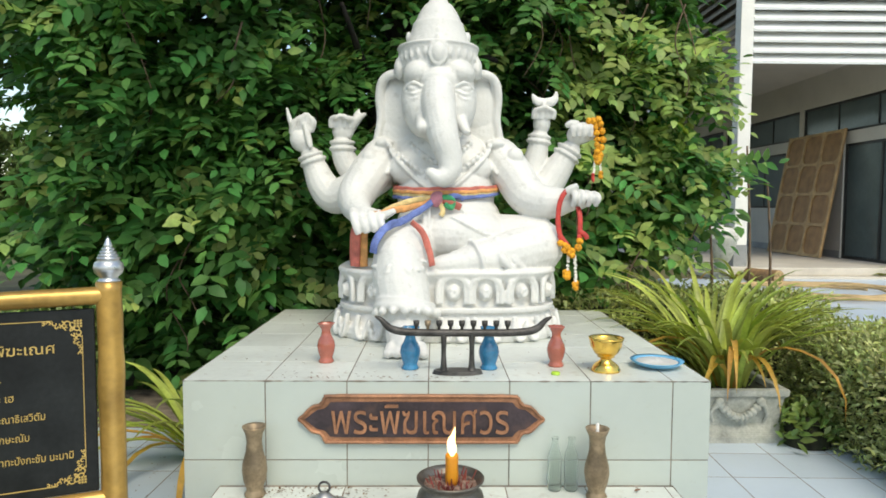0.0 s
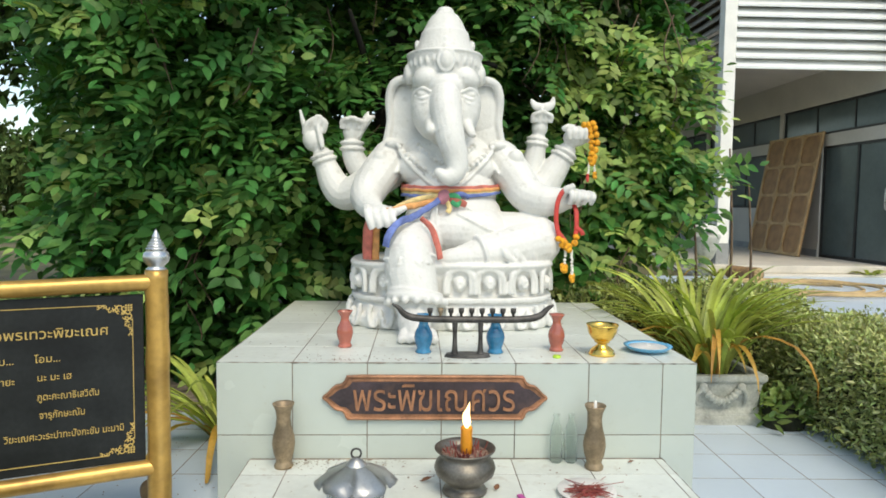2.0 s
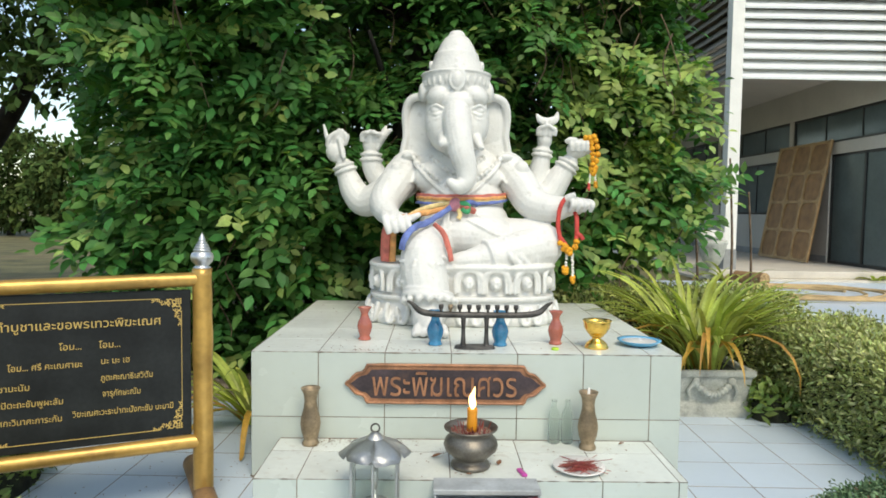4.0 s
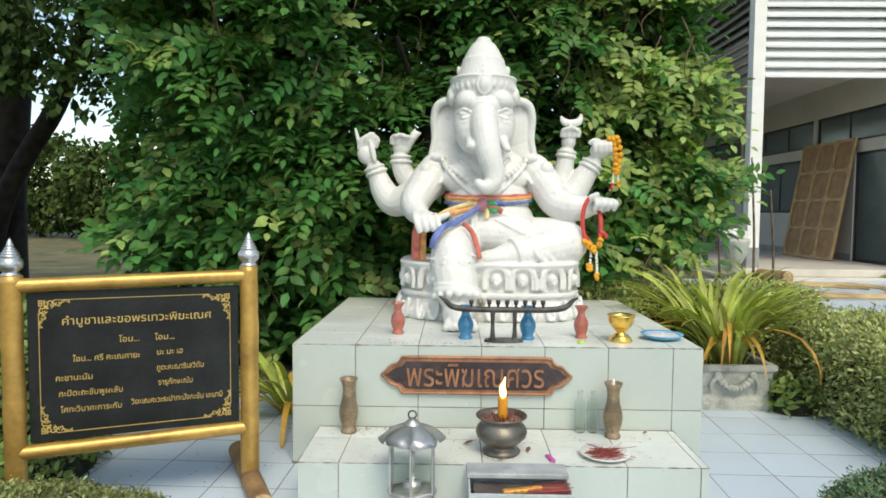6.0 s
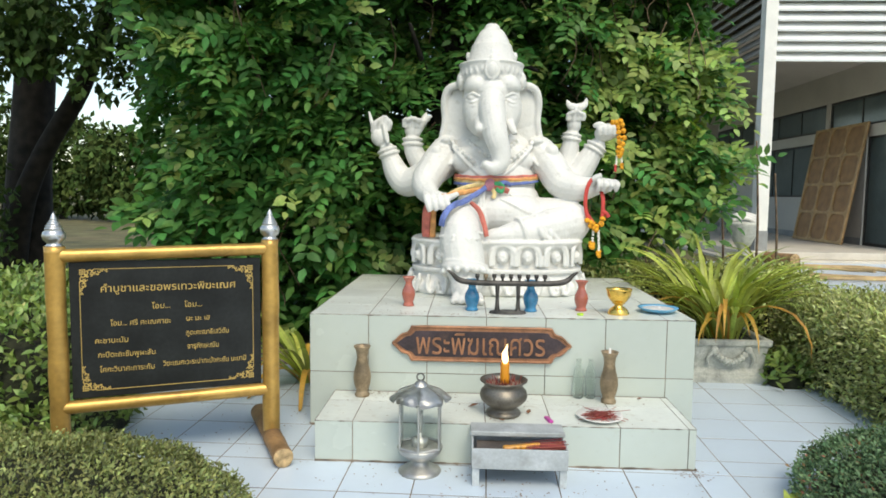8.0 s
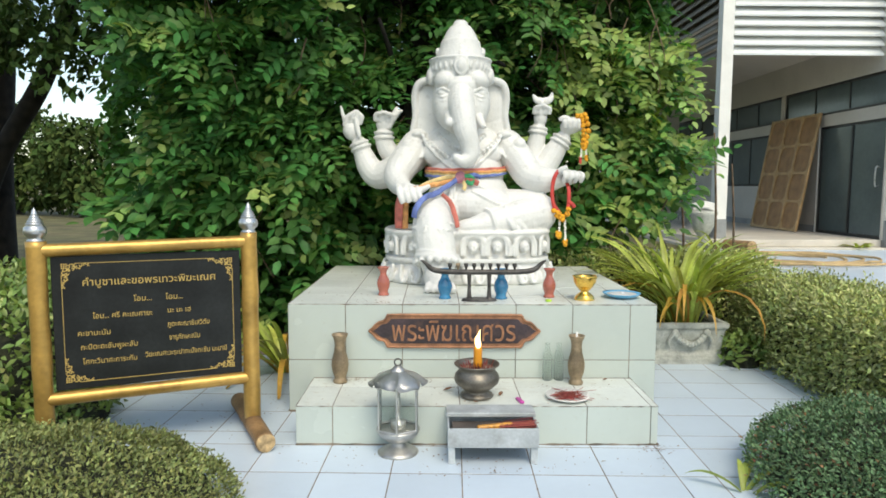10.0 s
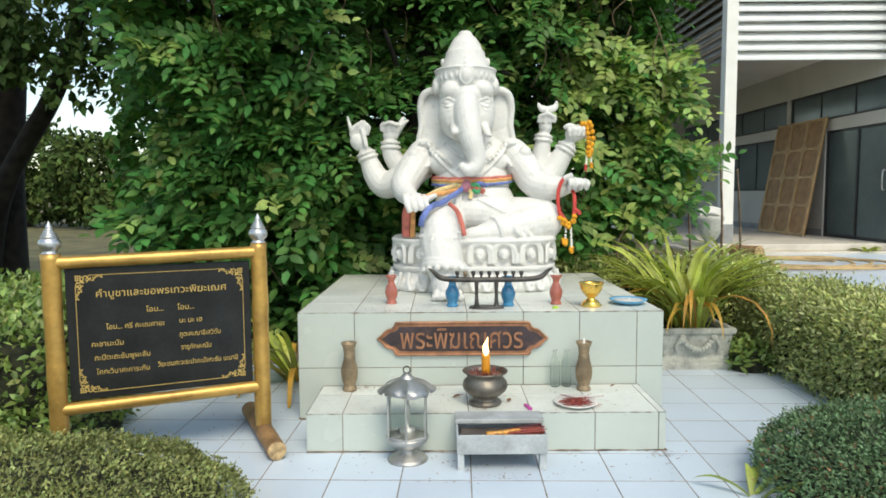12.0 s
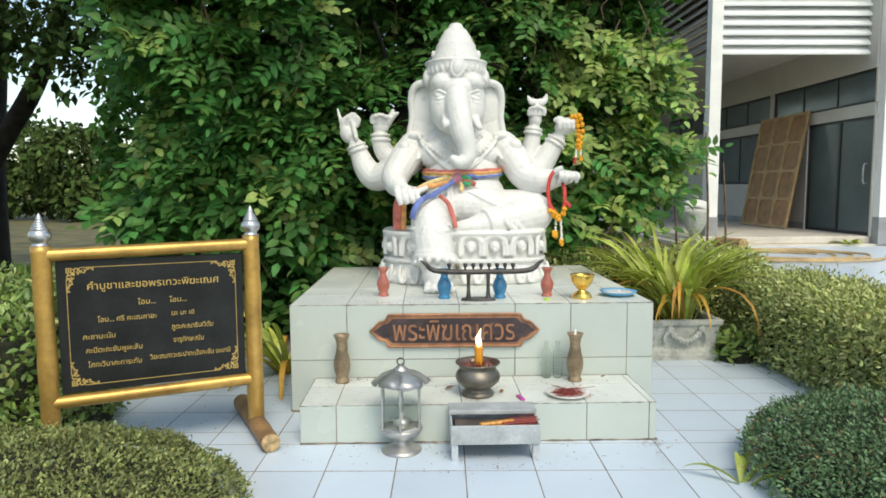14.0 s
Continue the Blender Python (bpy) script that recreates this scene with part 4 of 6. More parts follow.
# ---- statue ----
def statue_mesh():
    bm = bmesh.new()

    def limb(pts, radii, n=14, **k):
        tube(bm, pts, radii, n, 5 * len(pts), **k)
        ball(bm, pts[0], radii[0], seg=16)
        ball(bm, pts[-1], radii[-1], seg=16)

    def ring(c, r, t, tilt=(0, 0, 0), sy=1.0, n=28):
        m = pose(*c, *tilt)
        tube(bm, [m @ Vector((r * math.cos(2 * math.pi * i / n), sy * r * math.sin(2 * math.pi * i / n), 0)) for i in range(n + 1)], [t], 8, 2 * n)

    def outline(a, grow=0.0):
        ca, sa = math.cos(a), math.sin(a)
        e = 0.62
        return Vector((0.005 + (0.555 + grow) * math.copysign(abs(ca) ** e, ca), 3.66 + (0.43 + grow) * math.copysign(abs(sa) ** e, sa), 0))

    # lotus throne
    tiers = [(0.0, 0.012), (0.03, 0.022), (0.06, 0.02), (0.085, 0.0), (0.115, -0.015), (0.135, -0.02), (0.14, 0.002), (0.165, 0.004), (0.17, -0.03), (0.2, -0.035),
             (0.285, -0.02), (0.31, 0.0), (0.33, 0.012), (0.345, 0.005)]
    n = 72
    rows = []
    for z, g in tiers:
        row = []
        for i in range(n):
            p = outline(2 * math.pi * i / n, g)
            p.z = 0.587 + z
            row.append(bm.verts.new(p))
        rows.append(row)
    for a, b in zip(rows, rows[1:]):
        for i in range(n):
            bm.faces.new((a[i], a[(i + 1) % n], b[(i + 1) % n], b[i]))
    bm.faces.new(list(reversed(rows[0])))
    bm.faces.new(rows[-1])
    # arched fields with medallions above, curled petals below
    count = 18
    dense = [outline(2 * math.pi * i / 720) for i in range(721)]
    run = [0.0]
    for p, q in zip(dense, dense[1:]):
        run.append(run[-1] + (q - p).length)
    for k in range(count):
        want = run[-1] * (k + 0.5) / count
        a0 = 2 * math.pi * next(i for i, v in enumerate(run) if v >= want) / 720
        c = outline(a0, -0.02)
        d = (outline(a0 + 0.03) - outline(a0 - 0.03)).normalized()
        o = Vector((d.y, -d.x, 0))
        for w, r in ((0.076, 0.014), (0.054, 0.009)):
            tube(bm, [c + d * s * w + o * 0.012 + Vector((0, 0, 0.587 + z)) for s, z in ((-1, 0.185), (-1, 0.25), (-0.75, 0.295), (0, 0.315 if w > 0.05 else 0.297), (0.75, 0.295), (1, 0.25), (1, 0.185))], [r], 8, 24)
        ball(bm, c + o * 0.004 + Vector((0, 0, 0.587 + 0.238)), (0.034, 0.03, 0.04), seg=14)
        for q in range(6):
            aa = q * math.pi / 3
            ball(bm, c + o * 0.03 + d * 0.016 * math.cos(aa) + Vector((0, 0, 0.587 + 0.238 + 0.018 * math.sin(aa))), 0.009, seg=8)
        base = outline(a0, 0.01)
        for s in (-1, 1):
            tube(bm, [base + d * s * x + o * y + Vector((0, 0, 0.587 + z)) for x, y, z in ((0.06, 0.0, 0.125), (0.066, 0.01, 0.07), (0.05, 0.02, 0.02), (0.02, 0.024, 0.025), (0.022, 0.022, 0.06))], [0.014, 0.016, 0.014, 0.011, 0.008], 8, 20)
        ball(bm, base + o * 0.012 + Vector((0, 0, 0.587 + 0.075)), (0.018, 0.018, 0.034), seg=12)
    # seated body
    body = [((0.02, 3.66, 1.13), (0.285, 0.27, 0.24)), ((0.0, 3.68, 1.3), (0.265, 0.235, 0.2)), ((-0.03, 3.72, 1.47), (0.29, 0.19, 0.19)), ((-0.17, 3.6, 1.44), (0.13, 0.085, 0.1)), ((0.11, 3.6, 1.44), (0.13, 0.085, 0.1)),
            ((-0.33, 3.7, 1.5), (0.13, 0.13, 0.12)), ((0.28, 3.7, 1.5), (0.13, 0.13, 0.12))]

    def skin(x, z):
        """How far forward the body reaches at a place."""
        best = 3.72
        for (cx_, cy_, cz_), (ax, ay, az) in body:
            q = 1 - ((x - cx_) / ax) ** 2 - ((z - cz_) / az) ** 2
            if q > 0:
                best = min(best, cy_ - ay * math.sqrt(q))
        return best

    ball(bm, (0.02, 3.66, 1.13), (0.285, 0.27, 0.24), seg=28)
    ball(bm, (0.0, 3.68, 1.3), (0.265, 0.235, 0.2), seg=28)
    ball(bm, (-0.03, 3.72, 1.47), (0.29, 0.19, 0.19), seg=28)
    ball(bm, (-0.17, 3.6, 1.44), (0.13, 0.085, 0.1))
    ball(bm, (0.11, 3.6, 1.44), (0.13, 0.085, 0.1))
    ball(bm, (0.05, 3.7, 0.98), (0.42, 0.3, 0.12), seg=24)
    ball(bm, (0.02, 3.395, 1.13), (0.012, 0.012, 0.012))
    # head, ears, brow
    ball(bm, (-0.04, 3.63, 1.84), (0.19, 0.17, 0.19), seg=28)
    ball(bm, (-0.04, 3.55, 1.73), (0.15, 0.14, 0.17), seg=24)
    ball(bm, (-0.04, 3.48, 1.87), (0.1, 0.08, 0.08), seg=20)
    for s in (-1, 1):
        ball(bm, (-0.04 + s * 0.1, 3.515, 1.915), (0.085, 0.085, 0.066), (0, s * 14, 0))
        ball(bm, (-0.04 + s * 0.098, 3.525, 1.74), (0.092, 0.095, 0.155), (0, s * 12, 0), seg=24)
        ball(bm, (-0.04 + s * 0.128, 3.458, 1.825), (0.032, 0.024, 0.021))
        tube(bm, [(-0.04 + s * 0.082, 3.44, 1.83), (-0.04 + s * 0.128, 3.438, 1.854), (-0.04 + s * 0.178, 3.48, 1.826)], [0.007, 0.011, 0.006], 8, 12)
        tube(bm, [(-0.04 + s * 0.084, 3.44, 1.818), (-0.04 + s * 0.128, 3.438, 1.797), (-0.04 + s * 0.174, 3.478, 1.818)], [0.006, 0.008, 0.005], 8, 12)
        tube(bm, [(-0.04 + s * 0.09, 3.436, 1.795), (-0.04 + s * 0.13, 3.438, 1.772), (-0.04 + s * 0.168, 3.475, 1.79)], [0.004, 0.006, 0.004], 8, 12)
        ear = [(-0.04 + s * x, 3.66 + y, z) for x, y, z in ((0.15, 0, 1.9), (0.22, -0.02, 1.935), (0.29, 0.0, 1.91), (0.315, 0.02, 1.83), (0.31, 0.03, 1.7), (0.33, 0.03, 1.58), (0.3, 0.03, 1.54))]
        tube(bm, ear, [0.02, 0.024, 0.026, 0.026, 0.024, 0.022, 0.018], 10, 36)
        ball(bm, (-0.04 + s * 0.22, 3.69, 1.78), (0.11, 0.03, 0.15), (0, s * -8, s * 8), seg=24)
        ball(bm, (-0.04 + s * 0.22, 3.7, 1.62), (0.1, 0.03, 0.13), (0, s * 8, 0), seg=24)
    # trunk, tusks
    limb([(-0.045, 3.53, 1.9), (-0.045, 3.455, 1.82), (-0.04, 3.4, 1.71), (-0.018, 3.36, 1.58), (0.012, 3.352, 1.48), (0.012, 3.338, 1.408), (-0.035, 3.322, 1.378), (-0.08, 3.312, 1.4)],
         [0.062, 0.08, 0.084, 0.076, 0.063, 0.052, 0.044, 0.028], 18)
    limb([(-0.12, 3.46, 1.68), (-0.125, 3.36, 1.625)], [0.036, 0.03])
    limb([(0.07, 3.46, 1.67), (0.095, 3.39, 1.61), (0.11, 3.35, 1.6)], [0.034, 0.022, 0.008])
    # crown
    crown = [(0.0, 1.88), (0.176, 1.885), (0.186, 1.94), (0.2, 1.948), (0.199, 1.962), (0.21, 2.05), (0.218, 2.058), (0.21, 2.07), (0.168, 2.066), (0.162, 2.085), (0.14, 2.155),
             (0.132, 2.19), (0.124, 2.194), (0.098, 2.25), (0.074, 2.285), (0.052, 2.3), (0.05, 2.312), (0.036, 2.33), (0.0, 2.336)]
    cb = lathe(crown, 40)
    me = bpy.data.meshes.new("tmp")
    bmesh.ops.translate(cb, verts=cb.verts, vec=(-0.045, 3.64, 0))
    cb.to_mesh(me)
    cb.free()
    bm.from_mesh(me)
    bpy.data.meshes.remove(me)
    cx, cy = -0.045, 3.64
    for k in range(30):
        a = 2 * math.pi * k / 30
        ball(bm, (cx + 0.203 * math.cos(a), cy + 0.203 * math.sin(a), 2.005), (0.012, 0.012, 0.026), seg=8)
    ball(bm, (cx, cy - 0.212, 2.002), (0.036, 0.02, 0.05), seg=14)
    ring((cx, cy - 0.212, 2.002), 0.045, 0.008, (90, 0, 0), 1.3)
    for z, r in ((2.08, 0.158), (2.115, 0.144), (2.15, 0.13), (2.185, 0.114), (2.22, 0.1)):
        ball(bm, (cx, cy - r, z), (0.018, 0.012, 0.026), seg=10)
    for s in (-1, 1):
        ball(bm, (cx + s * 0.2, cy - 0.03, 1.955), (0.03, 0.05, 0.06))
        ball(bm, (cx + s * 0.155, cy - 0.01, 2.12), (0.015, 0.02, 0.03))
    # arms resting on knee and held up
    limb([(-0.34, 3.7, 1.5), (-0.41, 3.62, 1.4), (-0.465, 3.53, 1.29), (-0.455, 3.43, 1.235), (-0.415, 3.34, 1.2)], [0.11, 0.108, 0.096, 0.076, 0.056], 16)
    limb([(-0.37, 3.76, 1.42), (-0.5, 3.82, 1.335), (-0.62, 3.86, 1.29), (-0.69, 3.88, 1.35), (-0.735, 3.9, 1.44), (-0.765, 3.9, 1.52)], [0.11, 0.105, 0.098, 0.088, 0.072, 0.056], 16)
    limb([(-0.4, 3.9, 1.38), (-0.53, 3.93, 1.44), (-0.585, 3.93, 1.53), (-0.59, 3.93, 1.6)], [0.08, 0.075, 0.066, 0.054])
    limb([(0.29, 3.7, 1.5), (0.36, 3.63, 1.4), (0.43, 3.56, 1.29), (0.53, 3.5, 1.26), (0.63, 3.48, 1.275)], [0.11, 0.108, 0.1, 0.086, 0.06], 16)
    limb([(0.36, 3.76, 1.42), (0.46, 3.84, 1.33), (0.56, 3.88, 1.34), (0.64, 3.9, 1.45), (0.71, 3.9, 1.56)], [0.105, 0.1, 0.092, 0.082, 0.06], 16)
    limb([(0.4, 3.9, 1.36), (0.49, 3.93, 1.42), (0.525, 3.93, 1.54), (0.54, 3.93, 1.64)], [0.08, 0.075, 0.066, 0.05])
    # bangles and armlets
    for c, r, tilt in (((-0.752, 3.9, 1.49), 0.066, (0, -20, 0)), ((-0.768, 3.9, 1.52), 0.062, (0, -20, 0)), ((-0.588, 3.93, 1.565), 0.066, (0, 0, 0)), ((-0.59, 3.93, 1.6), 0.062, (0, 0, 0)),
                       ((0.69, 3.9, 1.53), 0.07, (0, 32, 0)), ((0.708, 3.9, 1.56), 0.066, (0, 32, 0)), ((0.536, 3.93, 1.61), 0.06, (0, 8, 0)), ((0.54, 3.93, 1.64), 0.056, (0, 8, 0)),
                       ((-0.37, 3.67, 1.455), 0.118, (35, -35, 0)), ((0.325, 3.67, 1.455), 0.118, (35, 35, 0))):
        ring(c, r, 0.012, tilt)
        m = pose(*c, *tilt)
        for k in range(14):
            a = 2 * math.pi * k / 14
            ball(bm, m @ Vector((r * 1.08 * math.cos(a), r * 1.08 * math.sin(a), 0)), 0.01, seg=8)
    ball(bm, (-0.4, 3.57, 1.49), (0.04, 0.025, 0.04))
    ball(bm, (0.36, 3.58, 1.5), (0.045, 0.03, 0.05))
    # palms, fingers and what they hold
    def fingers(c, along, across, length, r, n=4, curl=0.5, out=(0, -1, 0)):
        c, along, across, out = Vector(c), Vector(along).normalized(), Vector(across).normalized(), Vector(out)
        for i in range(n):
            b = c + across * (i - (n - 1) / 2) * r * 1.9
            length_i = length * (0.82 + 0.3 * math.sin(math.pi * (i + 0.7) / n))
            tube(bm, [b, b + along * length_i * 0.5 + out * length * 0.12, b + along * length_i * (0.9 - 0.4 * curl) + out * length * curl * 0.6 - across * (i - (n - 1) / 2) * r * 0.9], [r, r * 1.05, r * 0.75], 8, 10)
            ball(bm, b + along * length_i * (0.9 - 0.4 * curl) + out * length * curl * 0.6 - across * (i - (n - 1) / 2) * r * 0.9, r * 0.75, seg=8)

    ball(bm, (-0.82, 3.89, 1.61), (0.062, 0.045, 0.07), (0, -20, 0))
    fingers((-0.815, 3.88, 1.65), (0.35, 0, 1), (1, 0, 0.1), 0.12, 0.019, 4, 0.3)
    tube(bm, [(-0.79, 3.86, 1.7), (-0.77, 3.85, 1.62), (-0.755, 3.84, 1.56)], [0.016, 0.02, 0.014], 8)
    tube(bm, [(-0.86, 3.88, 1.66), (-0.88, 3.88, 1.73), (-0.895, 3.88, 1.79)], [0.018, 0.014, 0.008], 8)
    ball(bm, (-0.585, 3.92, 1.665), (0.062, 0.045, 0.062))
    fingers((-0.585, 3.89, 1.68), (0.05, 0, 1), (1, 0, 0), 0.09, 0.02, 4, 0.7)
    tube(bm, [(-0.55, 3.9, 1.63), (-0.52, 3.9, 1.7), (-0.49, 3.9, 1.74), (-0.45, 3.9, 1.76)], [0.016, 0.026, 0.024, 0.008], 8)
    tube(bm, [(-0.53, 3.91, 1.7), (-0.505, 3.91, 1.755), (-0.49, 3.91, 1.79)], [0.022, 0.018, 0.006], 8)
    ball(bm, (0.765, 3.87, 1.655), (0.082, 0.06, 0.062), (0, -15, 0))
    for i in range(4):
        tube(bm, [(0.71 + 0.034 * i, 3.86, 1.7), (0.705 + 0.034 * i, 3.815, 1.685), (0.71 + 0.034 * i, 3.82, 1.63)], [0.018, 0.0175, 0.014], 8, 12)
    tube(bm, [(0.74, 3.83, 1.7), (0.7, 3.82, 1.705), (0.67, 3.83, 1.69)], [0.022, 0.02, 0.016], 8, 10)
    tube(bm, [(0.83, 3.88, 1.62), (0.85, 3.88, 1.69), (0.865, 3.88, 1.74)], [0.016, 0.016, 0.008], 8)
    ball(bm, (0.55, 3.92, 1.715), (0.05, 0.045, 0.065))
    fingers((0.553, 3.885, 1.735), (0.1, 0, 1), (1, 0, 0), 0.085, 0.018, 4, 0.55)
    tube(bm, [(0.53, 3.9, 1.64), (0.55, 3.9, 1.75), (0.56, 3.92, 1.84)], [0.01], 8)
    tube(bm, [(0.495, 3.93, 1.885), (0.52, 3.93, 1.845), (0.57, 3.93, 1.83), (0.62, 3.93, 1.85), (0.635, 3.93, 1.9)], [0.008, 0.026, 0.032, 0.026, 0.008], 8, flat=0.5, flat_axis=(0, 1, 0))
    ball(bm, (-0.385, 3.29, 1.185), (0.09, 0.06, 0.05), (0, 8, 0))
    for i in range(4):
        x = -0.45 + 0.041 * i
        tube(bm, [(x, 3.27, 1.215 - 0.003 * i), (x + 0.006, 3.222, 1.198 - 0.003 * i), (x + 0.02, 3.2, 1.15), (x + 0.034, 3.2, 1.105 + 0.006 * i)], [0.021, 0.0205, 0.019, 0.015], 8, 14)
    tube(bm, [(-0.335, 3.27, 1.185), (-0.295, 3.235, 1.195), (-0.245, 3.225, 1.22)], [0.026, 0.023, 0.014], 8)
    ball(bm, (0.665, 3.46, 1.275), (0.07, 0.045, 0.05))
    for i in range(4):
        x = 0.628 + 0.038 * i
        tube(bm, [(x - 0.005, 3.45, 1.318 - 0.004 * i), (x + 0.006, 3.395, 1.315 - 0.006 * i), (x + 0.008, 3.375, 1.28), (x, 3.4, 1.245)], [0.0185, 0.018, 0.017, 0.014], 8, 14)
    tube(bm, [(0.6, 3.44, 1.28), (0.605, 3.4, 1.32), (0.65, 3.38, 1.345)], [0.024, 0.022, 0.016], 8)
    # legs
    limb([(-0.12, 3.58, 1.03), (-0.2, 3.38, 1.03), (-0.228, 3.27, 0.99)], [0.15, 0.135, 0.12], 18)
    limb([(-0.228, 3.265, 0.985), (-0.222, 3.23, 0.88), (-0.2, 3.195, 0.78), (-0.185, 3.16, 0.69)], [0.128, 0.131, 0.124, 0.1], 18)
    ring((-0.193, 3.18, 0.755), 0.134, 0.022, (-14, 6, 0))
    ring((-0.196, 3.19, 0.785), 0.132, 0.012, (-14, 6, 0))
    for k in range(16):
        a = 2 * math.pi * k / 16
        ball(bm, Vector((-0.19, 3.175, 0.738)) + Vector((0.145 * math.cos(a), 0.145 * math.sin(a), -0.25 * 0.145 * math.sin(a))), 0.02, seg=8)
    limb([(-0.2, 3.14, 0.66), (-0.195, 3.03, 0.645), (-0.18, 2.95, 0.63)], [0.085, 0.078, 0.058], 14)
    for i in range(5):
        limb([(-0.245 + 0.032 * i, 2.95, 0.625), (-0.255 + 0.038 * i, 2.885 - 0.012 * (i > 2), 0.612)], [0.027, 0.022], 8)
    limb([(0.16, 3.62, 1.03), (0.36, 3.55, 1.04), (0.47, 3.5, 1.04)], [0.17, 0.16, 0.14], 18)
    limb([(0.47, 3.48, 1.03), (0.32, 3.4, 1.0), (0.16, 3.33, 0.975), (0.05, 3.3, 0.965)], [0.13, 0.118, 0.09, 0.062], 18)
    limb([(0.07, 3.29, 0.965), (-0.02, 3.275, 0.955), (-0.085, 3.27, 0.945)], [0.058, 0.052, 0.034], 12)
    for i in range(4):
        limb([(-0.09, 3.25 + 0.02 * i, 0.955), (-0.125, 3.25 + 0.022 * i, 0.945)], [0.017, 0.013], 8)
    ring((0.14, 3.325, 0.975), 0.092, 0.012, (0, 78, 20))
    # folds of the lower garment
    for k, (a, b, c) in enumerate((((0.3, 3.37, 1.09), (0.33, 3.29, 0.98), (0.4, 3.32, 0.915)), ((0.24, 3.34, 1.085), (0.27, 3.26, 0.985), (0.34, 3.28, 0.92)), ((0.36, 3.4, 1.08), (0.42, 3.34, 0.99), (0.44, 3.36, 0.93)))):
        tube(bm, [a, b, c], [0.018, 0.022, 0.012], 8, 14)
    for x in (-0.115, -0.09):
        tube(bm, [(x, 3.405, 1.24), (x + 0.005, 3.37, 1.1), (x + 0.01, 3.35, 0.98)], [0.011, 0.013, 0.013], 8, 14)
    # raised scroll pattern on the shin
    for k in range(46):
        a = random.uniform(math.pi, 2 * math.pi)
        z = random.uniform(0.8, 0.98)
        ball(bm, (-0.224 + 0.128 * math.cos(a), 3.24 + 0.126 * math.sin(a), z), (0.022, 0.006, 0.007), (0, random.uniform(0, 180), 0), seg=8)
    # necklaces and shoulder cloth
    for r0, z0, drop, beads, size in ((0.28, 1.575, 0.215, 11, 0.0155), (0.16, 1.57, 0.12, 7, 0.014)):
        for s in (-1, 1):
            for k in range(beads):
                f = k / beads
                x = -0.035 + s * r0 * (1 - f) ** 0.85
                z = z0 - drop * f ** 0.9
                ball(bm, (x, skin(x, z) - 0.012, z), (size, size, size), seg=8)
    for s in (-1, 1):
        for off, r in ((0.07, 0.013),):
            q = []
            for k in range(9):
                f = k / 8
                x, z = -0.035 + s * (0.33 - off) * (1 - f) ** 0.75, 1.575 - off * 0.6 - 0.23 * f ** 0.9
                q.append((x, skin(x, z) - 0.004, z))
            tube(bm, q, [r], 8, 30)
        ball(bm, (-0.035 + s * 0.29, 3.61, 1.57), (0.05, 0.03, 0.025))
    ball(bm, (0.06, 3.52, 1.09), (0.26, 0.19, 0.15), seg=24)
    tube(bm, [(0.02, 3.37, 1.19), (0.1, 3.345, 1.15), (0.2, 3.36, 1.1), (0.3, 3.4, 1.1)], [0.004, 0.009, 0.009, 0.004], 8, 24)
    tube(bm, [(0.06, 3.4, 1.23), (0.14, 3.4, 1.19), (0.24, 3.45, 1.17)], [0.004, 0.008, 0.004], 8, 20)
    ball(bm, (-0.04, 3.4, 1.4), (0.02, 0.015, 0.03))
    bmesh.ops.translate(bm, verts=bm.verts, vec=(0, -3.6, -0.587))
    me = bpy.data.meshes.new("statue")
    bm.to_mesh(me)
    bm.free()
    return me


statue = part("statue", statue_mesh(), M_STATUE, None)
statue.location = (0, 3.6, 0.587)
tagged(statue, "white painted seated elephant-headed statue on a moulded lotus base", "statue")
rm = statue.modifiers.new("remesh", "REMESH")
rm.mode, rm.voxel_size, rm.use_smooth_shade = "VOXEL", 0.0058, True
sm = statue.modifiers.new("smooth", "SMOOTH")
sm.factor, sm.iterations = 0.5, 2


# ---- sign on gilded posts ----
def writing(name, body, size, width, material, parent, m, depth=0.0012):
    """Flat raised lettering, scaled to a given width and centred on m."""
    cu = bpy.data.curves.new("writing", "FONT")
    cu.body, cu.size, cu.extrude = body, size, depth
    cu.align_x, cu.align_y = "CENTER", "BOTTOM_BASELINE"
    tmp = bpy.data.objects.new("writing", cu)
    scene.collection.objects.link(tmp)
    bpy.context.view_layer.update()
    me = bpy.data.meshes.new_from_object(tmp.evaluated_get(bpy.context.evaluated_depsgraph_get()))
    bpy.data.objects.remove(tmp)
    xs = [v.co.x for v in me.vertices] or [0, 1]
    w = max(xs) - min(xs)
    mid = (max(xs) + min(xs)) / 2
    k = width / max(w, 1e-3)
    me.transform(Matrix.Diagonal((k, 1, 1, 1)) @ Matrix.Translation((-mid, 0, 0)))
    ob = part(name, me, material, parent)
    ob.matrix_local = m
    return ob


SIGN_A, SIGN_B = Vector((-1.93, 1.88, 0)), Vector((-1.113, 2.231, 0))
SIGN_W = (SIGN_B - SIGN_A).length
sign = thing("sign", -1.93, 1.88, 0, "black prayer board with gold lettering on gilded log posts", "sign", rz=math.degrees(math.atan2(0.351, 0.817)))


def knobbly(points, r, seed, n=14):
    bm = bmesh.new()
    tube(bm, points, [r], n, 26)
    for v in bm.verts:
        v.co += Vector((noise.noise(v.co * 9 + Vector((seed, 0, 0))), noise.noise(v.co * 9 + Vector((0, seed, 0))), 0)) * 0.004
    return bm


